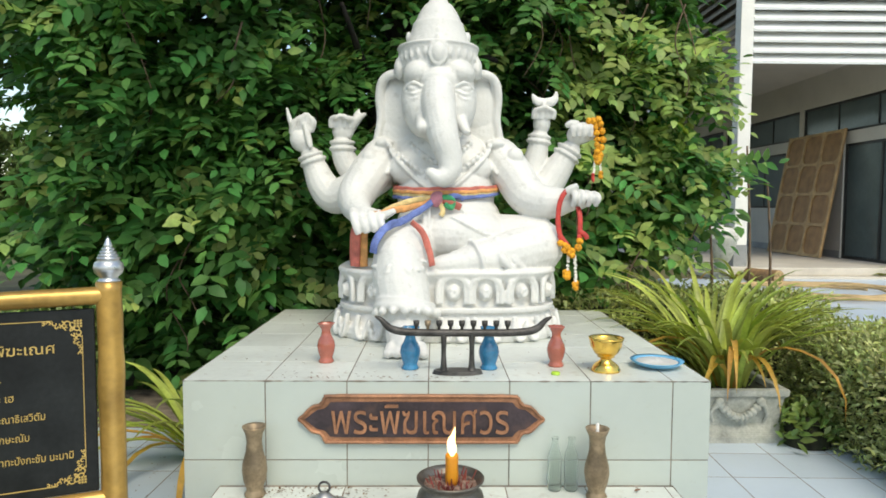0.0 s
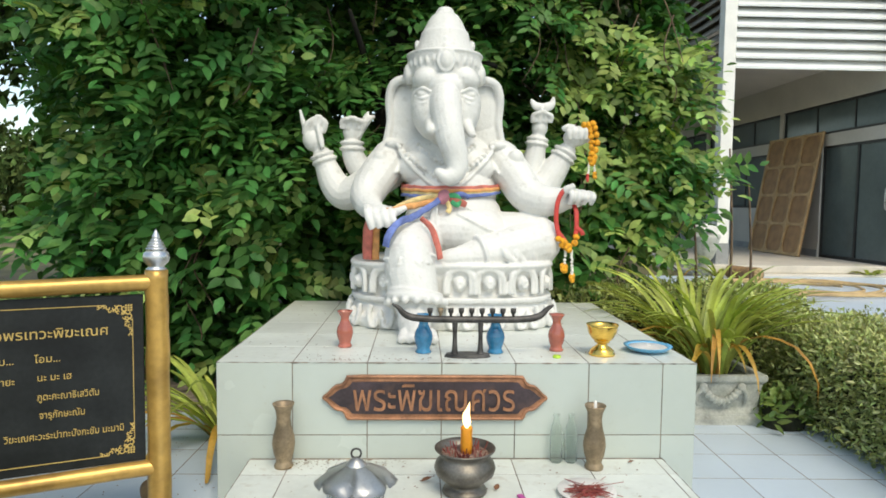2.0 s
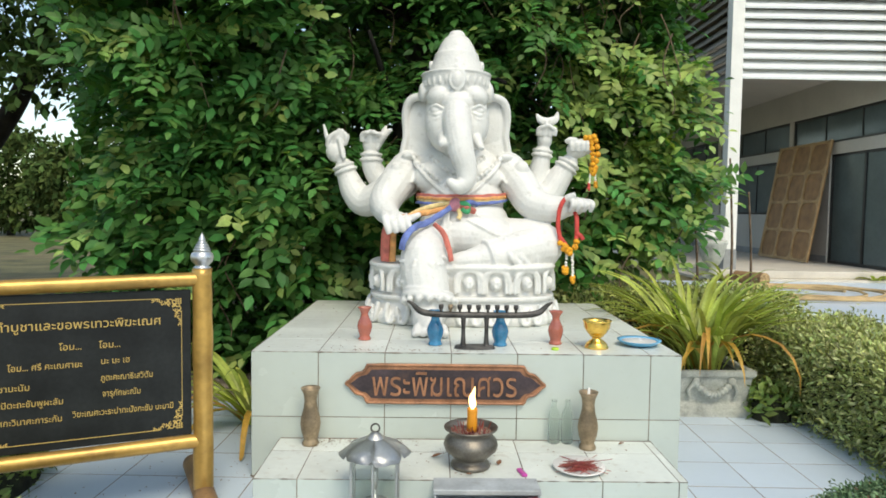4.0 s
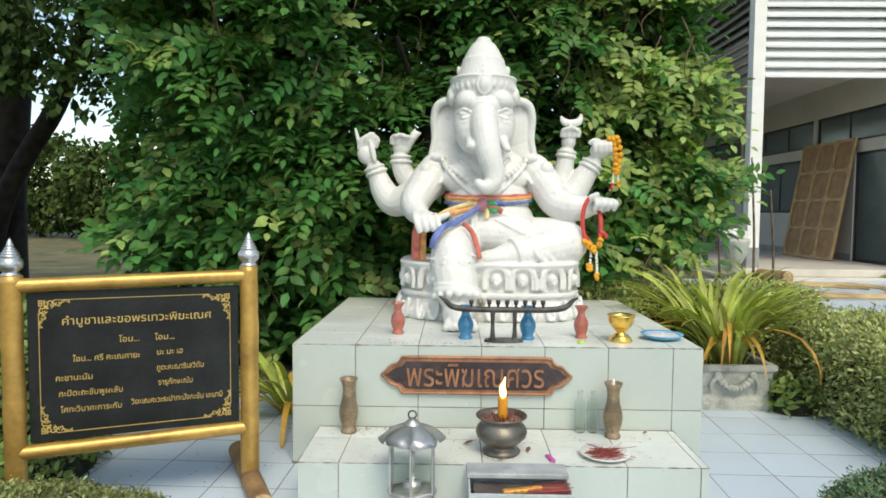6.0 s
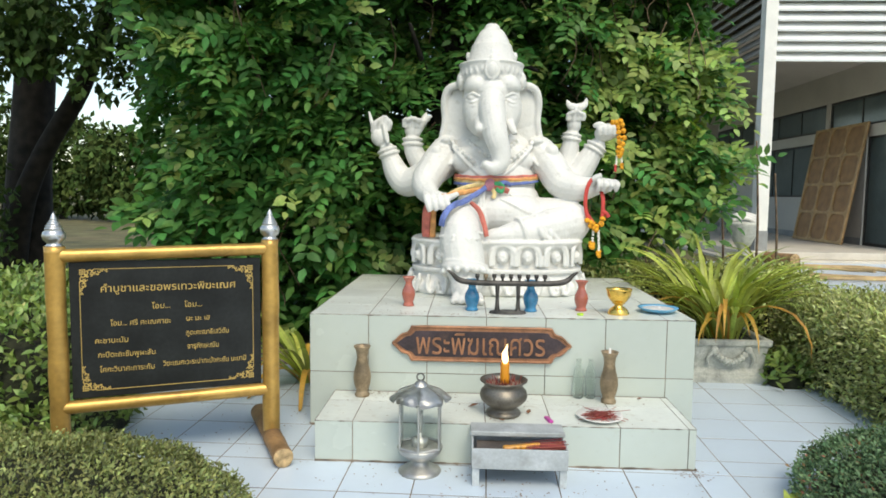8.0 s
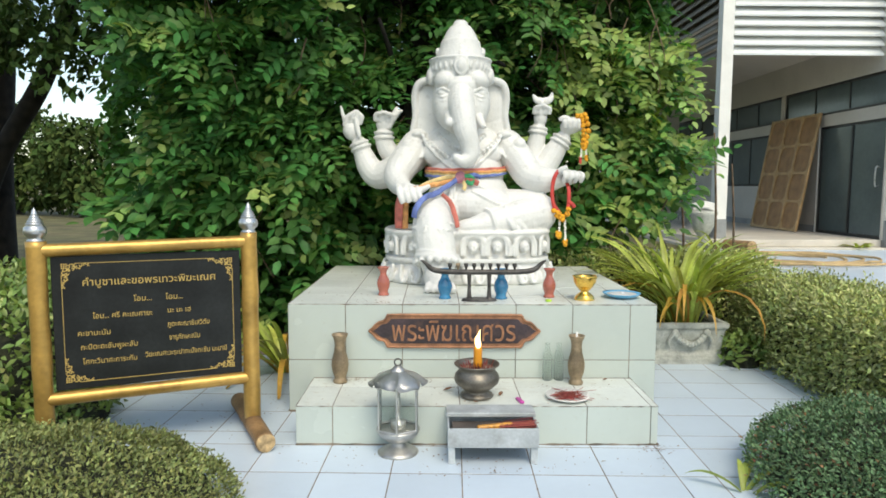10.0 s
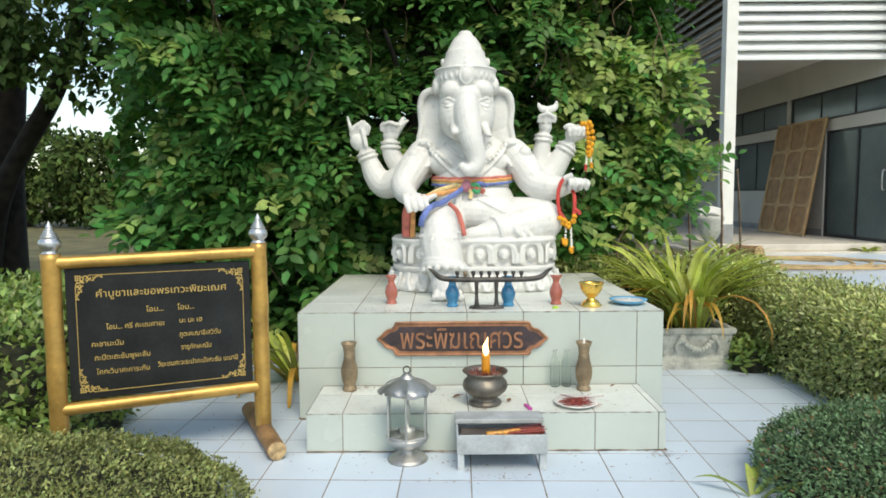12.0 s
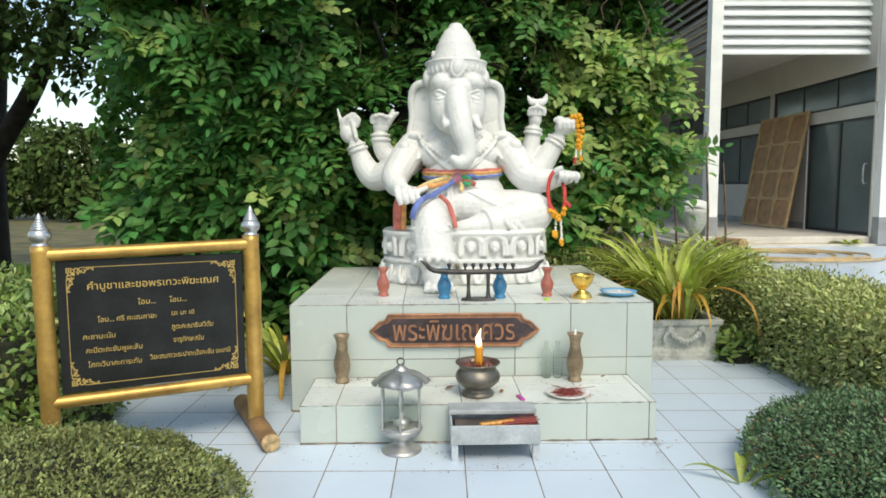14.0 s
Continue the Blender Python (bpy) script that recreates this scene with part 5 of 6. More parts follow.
FINIAL = [(0.0, 0.0), (0.034, 0.0), (0.036, 0.006), (0.028, 0.01), (0.028, 0.016), (0.042, 0.03), (0.046, 0.046), (0.042, 0.062), (0.031, 0.072), (0.036, 0.075), (0.034, 0.08),
          (0.026, 0.082), (0.031, 0.085), (0.029, 0.09), (0.021, 0.092), (0.026, 0.095), (0.024, 0.1), (0.016, 0.102), (0.02, 0.105), (0.018, 0.11), (0.011, 0.112), (0.014, 0.115), (0.012, 0.122), (0.006, 0.138), (0.0, 0.15)]
for x, top, seed in ((0.0, 0.972, 1), (SIGN_W, 0.99, 2)):
    post = part("post", knobbly([(x, 0, 0.0 if x == 0 else 0.07), (x, 0, 0.4), (x, 0, top)], 0.04, seed), M_GOLDPAINT, sign, "gilded round post", True)
    f = part("finial", lathe(FINIAL, 24), M_SILVER, post, "ribbed silver finial", True)
    f.matrix_local = pose(x, 0, top)
part("rail", knobbly([(0.0, -0.005, 0.932), (SIGN_W / 2, -0.005, 0.94), (SIGN_W, -0.005, 0.948)], 0.029, 5), M_GOLDPAINT, sign, "gilded top rail", True)
part("rail", knobbly([(0.0, -0.005, 0.272), (SIGN_W / 2, -0.005, 0.274), (SIGN_W, -0.005, 0.278)], 0.029, 9), M_GOLDPAINT, sign, "gilded bottom rail", True)
log = part("foot_log", knobbly([(SIGN_W - 0.02, 0.38, 0.044), (SIGN_W, 0.0, 0.047), (SIGN_W + 0.015, -0.3, 0.044)], 0.044, 12, 18), M_LOGWOOD, sign, "rough gilded foot log", True)
part("cut_end", lathe([(0.0, 0.004), (0.03, 0.004), (0.042, 0.002), (0.043, -0.004)], 20, lambda a, z, r: r * (1 + 0.05 * math.sin(3 * a))), M_ENDGRAIN, log, "pale cut log end").matrix_local = pose(SIGN_W + 0.0155, -0.301, 0.044, 90, 0, 0)
BX0, BX1, BZ0, BZ1 = 0.05, SIGN_W - 0.045, 0.305, 0.905
plate = part("panel", boxed(BX0, BX1, 0.0, 0.02, BZ0, BZ1, 0.003), M_BLACK, sign, "glossy black panel")
FY = -0.0022


def on_board(u, v):
    return Vector((BX0 + (BX1 - BX0) * u, FY, BZ1 + (BZ0 - BZ1) * v))


line = bmesh.new()
for a, b in (((0.12, 0.055), (0.85, 0.055)), ((0.12, 0.945), (0.85, 0.945)), ((0.05, 0.14), (0.05, 0.86)), ((0.955, 0.14), (0.955, 0.86))):
    p, q = on_board(*a), on_board(*b)
    box(line, min(p.x, q.x) - 0.0011, max(p.x, q.x) + 0.0011, FY - 0.001, FY + 0.002, min(p.z, q.z) - 0.0011, max(p.z, q.z) + 0.0011)
part("border_line", line, M_LETTER, plate, "thin gold border line")
for cu_, cv, sx, sz in ((0.05, 0.055, 1, -1), (0.955, 0.055, -1, -1), (0.05, 0.945, 1, 1), (0.955, 0.945, -1, 1)):
    c = on_board(cu_, cv)
    sc = bmesh.new()
    def curl(x, z, r, turn, flip, swap):
        """One leaf-like curl: a small spiral with a tail."""
        q = []
        for i in range(9):
            aa, rr = turn + flip * i * 0.62, r * (1.0 - 0.085 * i)
            q.append((x + rr * math.cos(aa), z + rr * math.sin(aa)))
        pts = [(c.x + sx * (v if swap else u), FY - 0.001, c.z + sz * (u if swap else v)) for u, v in q]
        tube(sc, pts, [0.0019, 0.0024, 0.0012], 5, 16, flat=0.4, flat_axis=(0, 1, 0))

    for swap in (False, True):
        for k in range(6):
            f = k / 5
            curl(0.026 + 0.082 * f, 0.0125 - 0.006 * f, 0.0115 - 0.0055 * f, 2.4 + k, 1 if k % 2 else -1, swap)
            if k < 4:
                curl(0.03 + 0.07 * f, 0.027 - 0.012 * f, 0.007 - 0.002 * f, 0.6 + k, -1 if k % 2 else 1, swap)
    for i in range(3):
        for j in range(3):
            x, z = c.x + sx * (0.003 + 0.0085 * i), c.z + sz * (0.003 + 0.0085 * j)
            box(sc, x - 0.003, x + 0.003, FY - 0.0016, FY + 0.001, z - 0.003, z + 0.003)
    part("corner_scroll", sc, M_LETTER, plate, "fine gold scroll ornament", kind="stuff")
for text, u, v, width, size in (
        ("คำบูชาและขอพรเทวะพิฆะเณศ", 0.505, 0.225, 0.56, 0.046), ("โอม...", 0.455, 0.36, 0.075, 0.034), ("โอม...", 0.625, 0.36, 0.075, 0.034),
        ("โอม... ศรี คะเณศายะ", 0.35, 0.475, 0.245, 0.033), ("นะ มะ เฮ", 0.65, 0.465, 0.1, 0.033), ("ภูตะคะณาธิเสวิตัม", 0.7, 0.575, 0.185, 0.033),
        ("คะชานะนัม", 0.2, 0.6, 0.13, 0.033), ("จารุภักษะณัม", 0.675, 0.68, 0.135, 0.033), ("กะปิตะถะชัมพูผะลัม", 0.275, 0.705, 0.23, 0.033),
        ("โศกะวินาศะการะกัม", 0.275, 0.815, 0.22, 0.033), ("วิฆะเณศะวะระปาทะปังกะชัม นะมามิ", 0.685, 0.8, 0.36, 0.033)):
    p = on_board(u, v)
    writing("lettering", text, size, width, M_LETTER, plate, Matrix.Translation(p + Vector((0, -0.0005, 0))) @ pose(0, 0, 0, 90, 0, 0))


# ---- name plaque ----
def plaque_outline(grow):
    pts = []
    for sx, sz in ((1, 1), (1, -1), (-1, -1), (-1, 1)):
        q = [(0.3, 0.093), (0.36, 0.09), (0.372, 0.07), (0.385, 0.056), (0.41, 0.05), (0.428, 0.035), (0.445, 0.015), (0.462, 0.0)]
        seq = q if sx * sz > 0 else list(reversed(q))
        pts += [(sx * x, sz * z) for x, z in seq]
    out = []
    for x, z in pts:
        px, pz = x * (1 - grow / 0.46), z * (1 - grow / 0.093)
        if not out or (abs(out[-1][0] - px) + abs(out[-1][1] - pz)) > 1e-5:
            out.append((px, pz))
    if abs(out[0][0] - out[-1][0]) + abs(out[0][1] - out[-1][1]) < 1e-5:
        out.pop()
    return out


def slabbed(outline, y0, y1):
    bm = bmesh.new()
    a = [bm.verts.new((x, y0, z)) for x, z in outline]
    b = [bm.verts.new((x, y1, z)) for x, z in outline]
    n = len(a)
    for i in range(n):
        bm.faces.new((a[i], a[(i + 1) % n], b[(i + 1) % n], b[i]))
    bm.faces.new(a)
    bm.faces.new(list(reversed(b)))
    bmesh.ops.recalc_face_normals(bm, faces=bm.faces)
    return bm


plaque = thing("name_plaque", -0.105, PY0 - 0.002, 0.445, "carved wooden name plaque with copper rim and lettering", "plaque")
part("backing", slabbed(plaque_outline(0.0), -0.012, 0.0), M_COPPER, plaque, "worn copper-coloured rim")
rim = bmesh.new()
oo = plaque_outline(0.006)
tube(rim, [(x, -0.013, z) for x, z in oo + oo[:1]], [0.0065], 6, 180, cap=False)
part("rim", rim, M_COPPER, plaque, "", True)
part("field", slabbed(plaque_outline(0.026), -0.0165, -0.0125), M_PLAQUE, plaque, "dark plum field")
writing("lettering", "พระพิฆเณศวร", 0.155, 0.66, M_COPPER, plaque, pose(-0.005, -0.02, -0.052, 90, 0, 0), 0.004)


# ---- offerings on the pedestal ----
def vase(name, label, x, y, z, profile, material, group, wobble=None, rz=0):
    e = thing(name, x, y, z, label, "vase", group, rz)
    part("body", lathe(profile, 28, wobble), material, e, "", True)
    return e


RED = [(0.0, 0.0), (0.03, 0.0), (0.033, 0.006), (0.028, 0.014), (0.026, 0.022), (0.034, 0.045), (0.038, 0.068), (0.034, 0.09), (0.023, 0.112), (0.018, 0.128), (0.02, 0.14), (0.03, 0.16), (0.033, 0.166), (0.028, 0.163), (0.017, 0.14), (0.014, 0.125), (0.0, 0.12)]


def frill(a, z, r):
    return r * (1 + 0.12 * math.sin(6 * a)) if z > 0.145 else r


vase("flower_vase", "small glossy red ceramic vase with frilled mouth", -0.51, 2.83, PH, RED, M_REDGLAZE, "red vases on the pedestal", frill)
vase("flower_vase", "small glossy red ceramic vase with frilled mouth", 0.441, 2.77, PH, RED, M_REDGLAZE, "red vases on the pedestal", frill, 20)
BLUE = [(r * 1.1, z * 1.02) for r, z in RED]
vase("flower_vase", "small glossy blue ceramic vase beside the candle rack", -0.155, 2.72, PH, BLUE, M_BLUEGLAZE, "blue vases on the pedestal", frill)
vase("flower_vase", "small glossy blue ceramic vase beside the candle rack", 0.161, 2.72, PH, BLUE, M_BLUEGLAZE, "blue vases on the pedestal", frill, 15)
TALL = [(0.0, 0.0), (0.036, 0.0), (0.038, 0.01), (0.031, 0.022), (0.03, 0.03), (0.04, 0.06), (0.045, 0.095), (0.042, 0.125), (0.031, 0.165), (0.027, 0.2), (0.031, 0.23), (0.042, 0.254), (0.043, 0.258), (0.036, 0.253), (0.026, 0.225), (0.022, 0.2), (0.0, 0.19)]
vase("bronze_vase", "tall tarnished bronze vase on the step", -0.708, 2.44, SH, TALL, M_BRASS_OLD, "bronze vases on the step")
tv = vase("bronze_vase", "tall tarnished bronze vase holding a candle stub", 0.531, 2.42, SH, TALL, M_BRASS_OLD, "bronze vases on the step")
part("candle_stub", lathe([(0.0, 0.19), (0.006, 0.19), (0.006, 0.275), (0.0, 0.277)], 10), M_PLATE, tv, "white candle stub", True)
BOTTLE = [(0.0, 0.002), (0.02, 0.0), (0.026, 0.006), (0.026, 0.12), (0.022, 0.145), (0.012, 0.168), (0.011, 0.192), (0.014, 0.194), (0.014, 0.2), (0.0095, 0.2), (0.0095, 0.17), (0.019, 0.145), (0.0235, 0.12), (0.0235, 0.008), (0.0, 0.006)]
for x in (0.391, 0.452):
    b = thing("glass_bottle", x, 2.487, SH, "clear empty glass bottle on the step", "bottle", "glass bottles")
    part("body", lathe(BOTTLE, 20), M_FROST, b, "hazy clear glass", True)

rack = thing("candle_rack", 0.033, 2.645, PH, "dark iron boat-shaped candle rack with nine cups", "candle holder")
bm = bmesh.new()
bmesh.ops.create_cone(bm, cap_ends=True, segments=28, radius1=0.1, radius2=0.092, depth=0.014, matrix=pose(0, 0, 0.007) @ Matrix.Diagonal((1, 0.45, 1, 1)))
part("base_plate", bm, M_IRON, rack)
for x in (-0.055, 0.055):
    bm = bmesh.new()
    tube(bm, [(x, 0, 0.012), (x, 0, 0.03), (x, 0, 0.09), (x, 0, 0.155)], [0.018, 0.0125, 0.0095, 0.013], 12, 16)
    part("leg", bm, M_IRON, rack, "", True)
bm = bmesh.new()
tube(bm, [(-0.345, 0, 0.225), (-0.32, 0, 0.21), (-0.28, 0, 0.175), (-0.2, 0, 0.162), (0.0, 0, 0.16), (0.2, 0, 0.162), (0.28, 0, 0.175), (0.32, 0, 0.21), (0.345, 0, 0.225)], [0.004, 0.01, 0.015, 0.015, 0.015, 0.015, 0.015, 0.01, 0.004], 10, 50)
part("boat_bar", bm, M_IRON, rack, "", True).location.x = 0.022
for k in range(9):
    o = part("cup", lathe([(0.0, 0.0), (0.006, 0.0), (0.006, 0.012), (0.011, 0.018), (0.0125, 0.036), (0.009, 0.036), (0.008, 0.022), (0.0, 0.021)], 14), M_BRASS_OLD if k == 1 else M_IRON, rack, "", True)
    o.matrix_local = pose(-0.162 + 0.0445 * k, 0, 0.172)

bowl = thing("offering_bowl", 0.626, 2.69, PH, "polished gold footed offering bowl", "bowl")
part("body", lathe([(0.0, 0.0), (0.056, 0.0), (0.058, 0.008), (0.052, 0.014), (0.052, 0.02), (0.042, 0.03), (0.022, 0.045), (0.022, 0.052), (0.034, 0.058), (0.034, 0.064), (0.045, 0.072), (0.062, 0.1), (0.066, 0.125), (0.07, 0.135), (0.066, 0.137), (0.06, 0.122), (0.055, 0.1), (0.035, 0.08), (0.0, 0.075)], 32), M_GOLD, bowl, "", True)
pl = thing("plate", 0.854, 2.76, PH, "white plate with a blue plastic rim", "plate")
part("dish", lathe([(0.0, 0.004), (0.055, 0.004), (0.085, 0.02), (0.083, 0.024), (0.05, 0.01), (0.0, 0.009)], 36), M_PLATE, pl, "", True)
part("rim", lathe([(0.04, 0.0), (0.085, 0.012), (0.105, 0.027), (0.107, 0.03), (0.084, 0.0255), (0.085, 0.018), (0.05, 0.003)], 36), M_PLATEBLUE, pl, "blue rim", True)
tag = part("plastic_lid", lathe([(0.0, 0.0), (0.017, 0.0), (0.018, 0.004), (0.016, 0.011), (0.0, 0.012)], 16), M_GREEN, None, "", True)
tag.location = (0.415, 2.63, PH)
tagged(tag, "small lime green plastic lid on the tiles", "lid")

# ---- offerings on the step ----
pot = thing("incense_pot", -0.004, 2.2, SH, "dark pewter incense pot filled with ash", "incense pot")
pot.scale = (1.06, 1.06, 1.0)
part("body", lathe([(0.0, 0.0), (0.072, 0.0), (0.078, 0.008), (0.074, 0.018), (0.06, 0.026), (0.056, 0.036), (0.075, 0.05), (0.1, 0.075), (0.106, 0.095), (0.1, 0.116), (0.086, 0.132), (0.083, 0.14), (0.09, 0.152), (0.104, 0.162), (0.105, 0.168), (0.1, 0.168), (0.084, 0.155), (0.08, 0.14), (0.0, 0.136)], 40), M_POT, pot, "", True)
ash = lathe([(0.084, 0.146), (0.05, 0.15), (0.0, 0.154)], 30)
part("ash", ash, M_ASH, pot, "brown ash with burnt stubs", True)
st = bmesh.new()
for k in range(60):
    a, r = random.uniform(0, 6.28), 0.075 * math.sqrt(random.random())
    h = random.uniform(0.01, 0.03)
    tube(st, [(r * math.cos(a), r * math.sin(a), 0.145), (r * math.cos(a) * 1.1 + random.uniform(-0.008, 0.008), r * math.sin(a) * 1.1, 0.15 + h)], [0.0018], 5, 3)
part("stubs", st, M_STICK, pot, "burnt incense stubs", kind="stuff")
candle = thing("candle", 0.0, 2.19, SH + 0.15, "thick burning orange wax candle in the incense pot", "candle")
part("wax", lathe([(0.0, 0.0), (0.021, 0.0), (0.022, 0.03), (0.0205, 0.06), (0.0215, 0.09), (0.019, 0.098), (0.014, 0.092), (0.0, 0.09)], 18, lambda a, z, r: r * (1 + 0.05 * math.sin(5 * a))), M_CANDLE, candle, "", True)
fl = bmesh.new()
tube(fl, [(0, 0, 0.092), (0.001, 0, 0.11), (-0.002, 0, 0.14), (0.004, 0, 0.162), (0.01, 0, 0.188)], [0.004, 0.014, 0.013, 0.007, 0.001], 10, 22)
part("flame", fl, M_FLAME, candle, "bright yellow flame", True)
dish = thing("plate", 0.44, 2.17, SH, "white plate holding loose red incense sticks", "plate")
part("dish", lathe([(0.0, 0.0), (0.07, 0.0), (0.108, 0.018), (0.106, 0.022), (0.068, 0.006), (0.0, 0.005)], 36), M_PLATE, dish, "", True)
st = bmesh.new()
for k in range(90):
    a, r = random.uniform(0, 6.28), random.uniform(0, 0.045)
    x, y, d = r * math.cos(a), r * math.sin(a), random.uniform(-0.9, 0.9)
    ln = random.uniform(0.02, 0.05) if k > 8 else random.uniform(0.08, 0.13)
    z = 0.01 + random.uniform(0, 0.028) * (1 - r / 0.05)
    tube(st, [(x - ln * math.cos(d), y - ln * math.sin(d), z), (x + ln * math.cos(d), y + ln * math.sin(d), z + random.uniform(-0.006, 0.014))], [0.0014], 4, 3)
part("incense_pile", st, M_STICK, dish, "red and brown incense sticks", kind="stuff")
lt = part("lighter", boxed(-0.011, 0.011, -0.035, 0.035, 0.0, 0.012, 0.004), M_MAGENTA, None)
lt.matrix_world = pose(0.2, 2.125, SH, 0, 0, 14)
tagged(lt, "magenta plastic lighter on the step", "lighter")

# ---- lantern and incense box on the floor ----
lan = thing("lantern", -0.377, 1.965, 0, "steel hexagonal lantern with glass sides and petal roof", "lantern")
part("base", lathe([(0.0, 0.0), (0.092, 0.0), (0.094, 0.006), (0.08, 0.016), (0.05, 0.034), (0.034, 0.046), (0.034, 0.054), (0.06, 0.066), (0.09, 0.09), (0.1, 0.11), (0.098, 0.116), (0.0, 0.116)], 36), M_STEEL, lan, "steel footed base", True)
R6 = 0.097
cor = [Vector((R6 * math.cos(radians(60 * k + 30)), R6 * math.sin(radians(60 * k + 30)), 0)) for k in range(6)]
for k in range(6):
    a, b = cor[k], cor[(k + 1) % 6]
    bm = bmesh.new()
    tube(bm, [a + Vector((0, 0, 0.114)), a + Vector((0, 0, 0.32))], [0.0055], 6, 3)
    part("corner_bar", bm, M_STEEL, lan)
    d = (b - a).normalized() * 0.006
    nrm = Vector((d.y, -d.x, 0)).normalized() * 0.0008
    bm = bmesh.new()
    pts = [(a + d, 0.122), (b - d, 0.122), (b - d, 0.315), (a + d, 0.315)]
    f1 = [bm.verts.new(p + nrm + Vector((0, 0, z))) for p, z in pts]
    f2 = [bm.verts.new(p - nrm + Vector((0, 0, z))) for p, z in pts]
    bm.faces.new(f1), bm.faces.new(list(reversed(f2)))
    for i in range(4):
        bm.faces.new((f1[i], f2[i], f2[(i + 1) % 4], f1[(i + 1) % 4]))
    pane = part("glass_pane", bm, M_PANE, lan, "dusty glass pane")
    pane.visible_shadow = False
    for z in (0.12, 0.318):
        bm = bmesh.new()
        tube(bm, [a + Vector((0, 0, z)), b + Vector((0, 0, z))], [0.005], 6, 3)
        part("edge_bar", bm, M_STEEL, lan)
    ang = radians(60 * k)
    u, s = Vector((math.cos(ang), math.sin(ang), 0)), Vector((-math.sin(ang), math.cos(ang), 0))
    bm = bmesh.new()
    prev = None
    for i in range(7):
        f = i / 6
        row = []
        for j in range(5):
            g = j / 2 - 1
            w = (0.014 + 0.05 * min(1, f * 1.35)) * (1 - 0.25 * max(0, f - 0.75) * 4)
            r = 0.022 + 0.116 * f - 0.026 * g * g * f ** 3
            z = 0.39 - (0.046 + 0.008 * (k % 2)) * f ** 0.9 - 0.02 * f ** 3 + 0.012 * (1 - abs(g)) * f
            row.append(bm.verts.new(u * r + s * w * g + Vector((0, 0, z))))
        if prev:
            for j in range(4):
                bm.faces.new((prev[j], prev[j + 1], row[j + 1], row[j]))
        prev = row
    bmesh.ops.solidify(bm, geom=bm.faces[:], thickness=0.0015)
    part("roof_petal", bm, M_PETAL, lan, "bent steel petal", True)
part("roof_cap", lathe([(0.0, 0.41), (0.012, 0.408), (0.022, 0.398), (0.034, 0.386), (0.036, 0.378), (0.0, 0.376)], 20), M_STEEL, lan, "", True)
bm = bmesh.new()
tube(bm, [(0.016 * math.cos(a), 0, 0.422 + 0.016 * math.sin(a)) for a in [2 * math.pi * k / 16 for k in range(17)]], [0.0035], 7, 34)
part("ring", bm, M_IRON, lan, "", True)
part("burner", lathe([(0.0, 0.116), (0.035, 0.116), (0.035, 0.15), (0.012, 0.155), (0.008, 0.2), (0.014, 0.205), (0.012, 0.25), (0.004, 0.27), (0.0, 0.27)], 16), M_STEEL, lan, "small lamp inside", True)

bx = thing("incense_box", 0.048, 1.93, 0, "weathered grey tin incense box with lid pushed back", "box")
for x in (-0.197, 0.167):
    for y in (-0.1, 0.075):
        part("leg", boxed(x, x + 0.03, y, y + 0.03, 0.0, 0.085, 0.002), M_BOX, bx)
part("front_board", boxed(-0.2, 0.2, -0.11, -0.102, 0.078, 0.165, 0.002), M_BOX, bx)
part("back_board", boxed(-0.2, 0.2, 0.102, 0.11, 0.078, 0.165, 0.002), M_BOX, bx)
for x in (-0.2, 0.192):
    part("side_board", boxed(x, x + 0.008, -0.1, 0.1, 0.078, 0.165, 0.002), M_BOX, bx)
part("floor_board", boxed(-0.192, 0.192, -0.102, 0.102, 0.078, 0.086), M_DARKIN, bx, "dark bottom")
lid = boxed(-0.205, 0.205, 0.03, 0.15, 0.167, 0.188, 0.004)
part("lid", lid, M_BOX, bx, "grey lid slid to the back")
pk = part("incense_packet", boxed(-0.08, 0.08, -0.022, 0.022, 0.0, 0.02, 0.008), M_ORANGE, None)
pk.matrix_world = pose(0.06, 1.885, 0.143, -14, -4, 6)
tagged(pk, "orange printed incense packet in the tin box", "packet")
st = bmesh.new()
for k in range(26):
    y = random.uniform(1.84, 1.93)
    z = random.uniform(0.146, 0.166)
    tube(st, [(0.09 + random.uniform(-0.02, 0.03), y, z), (0.235 + random.uniform(-0.01, 0.02), y + random.uniform(-0.02, 0.02), z + 0.012)], [0.0016], 4, 3)
stk = part("incense_sticks", st, M_STICK, None)
tagged(stk, "red incense sticks lying in the tin box", "incense", kind="stuff")
bd = part("box_filling", boxed(-0.13, 0.235, 1.835, 1.985, 0.088, 0.14), M_DARKIN, None)
tagged(bd, "dark filling in the tin box", "packet")

# ---- cloths and garlands on the statue ----
sash = thing("waist_sash", 0, 3.68, 1.3, "faded rainbow cloth sash knotted round the statue's waist", "sash")


def band(pts, w, m, thick=0.35, axis=(0, 1, 0), steps=40):
    bm = bmesh.new()
    tube(bm, [(x, y - 3.68, z - 1.3) for x, y, z in pts], [w * 0.8, w, w * 0.9], 8, steps, flat=thick, flat_axis=axis)
    for v in bm.verts:
        v.co += Vector((0, 0, 0.006)) * noise.noise(v.co * 22)
    return part("band", bm, m, sash, "", True)


def around(z0, z1, grow, a0=160, a1=380):
    out = []
    for k in range(13):
        a = radians(a0 + (a1 - a0) * k / 12)
        f = k / 12
        out.append((0.0 + (0.272 + grow) * math.cos(a), 3.675 + (0.242 + grow) * math.sin(a), z0 + (z1 - z0) * f - 0.035 * math.sin(math.pi * f)))
    return out


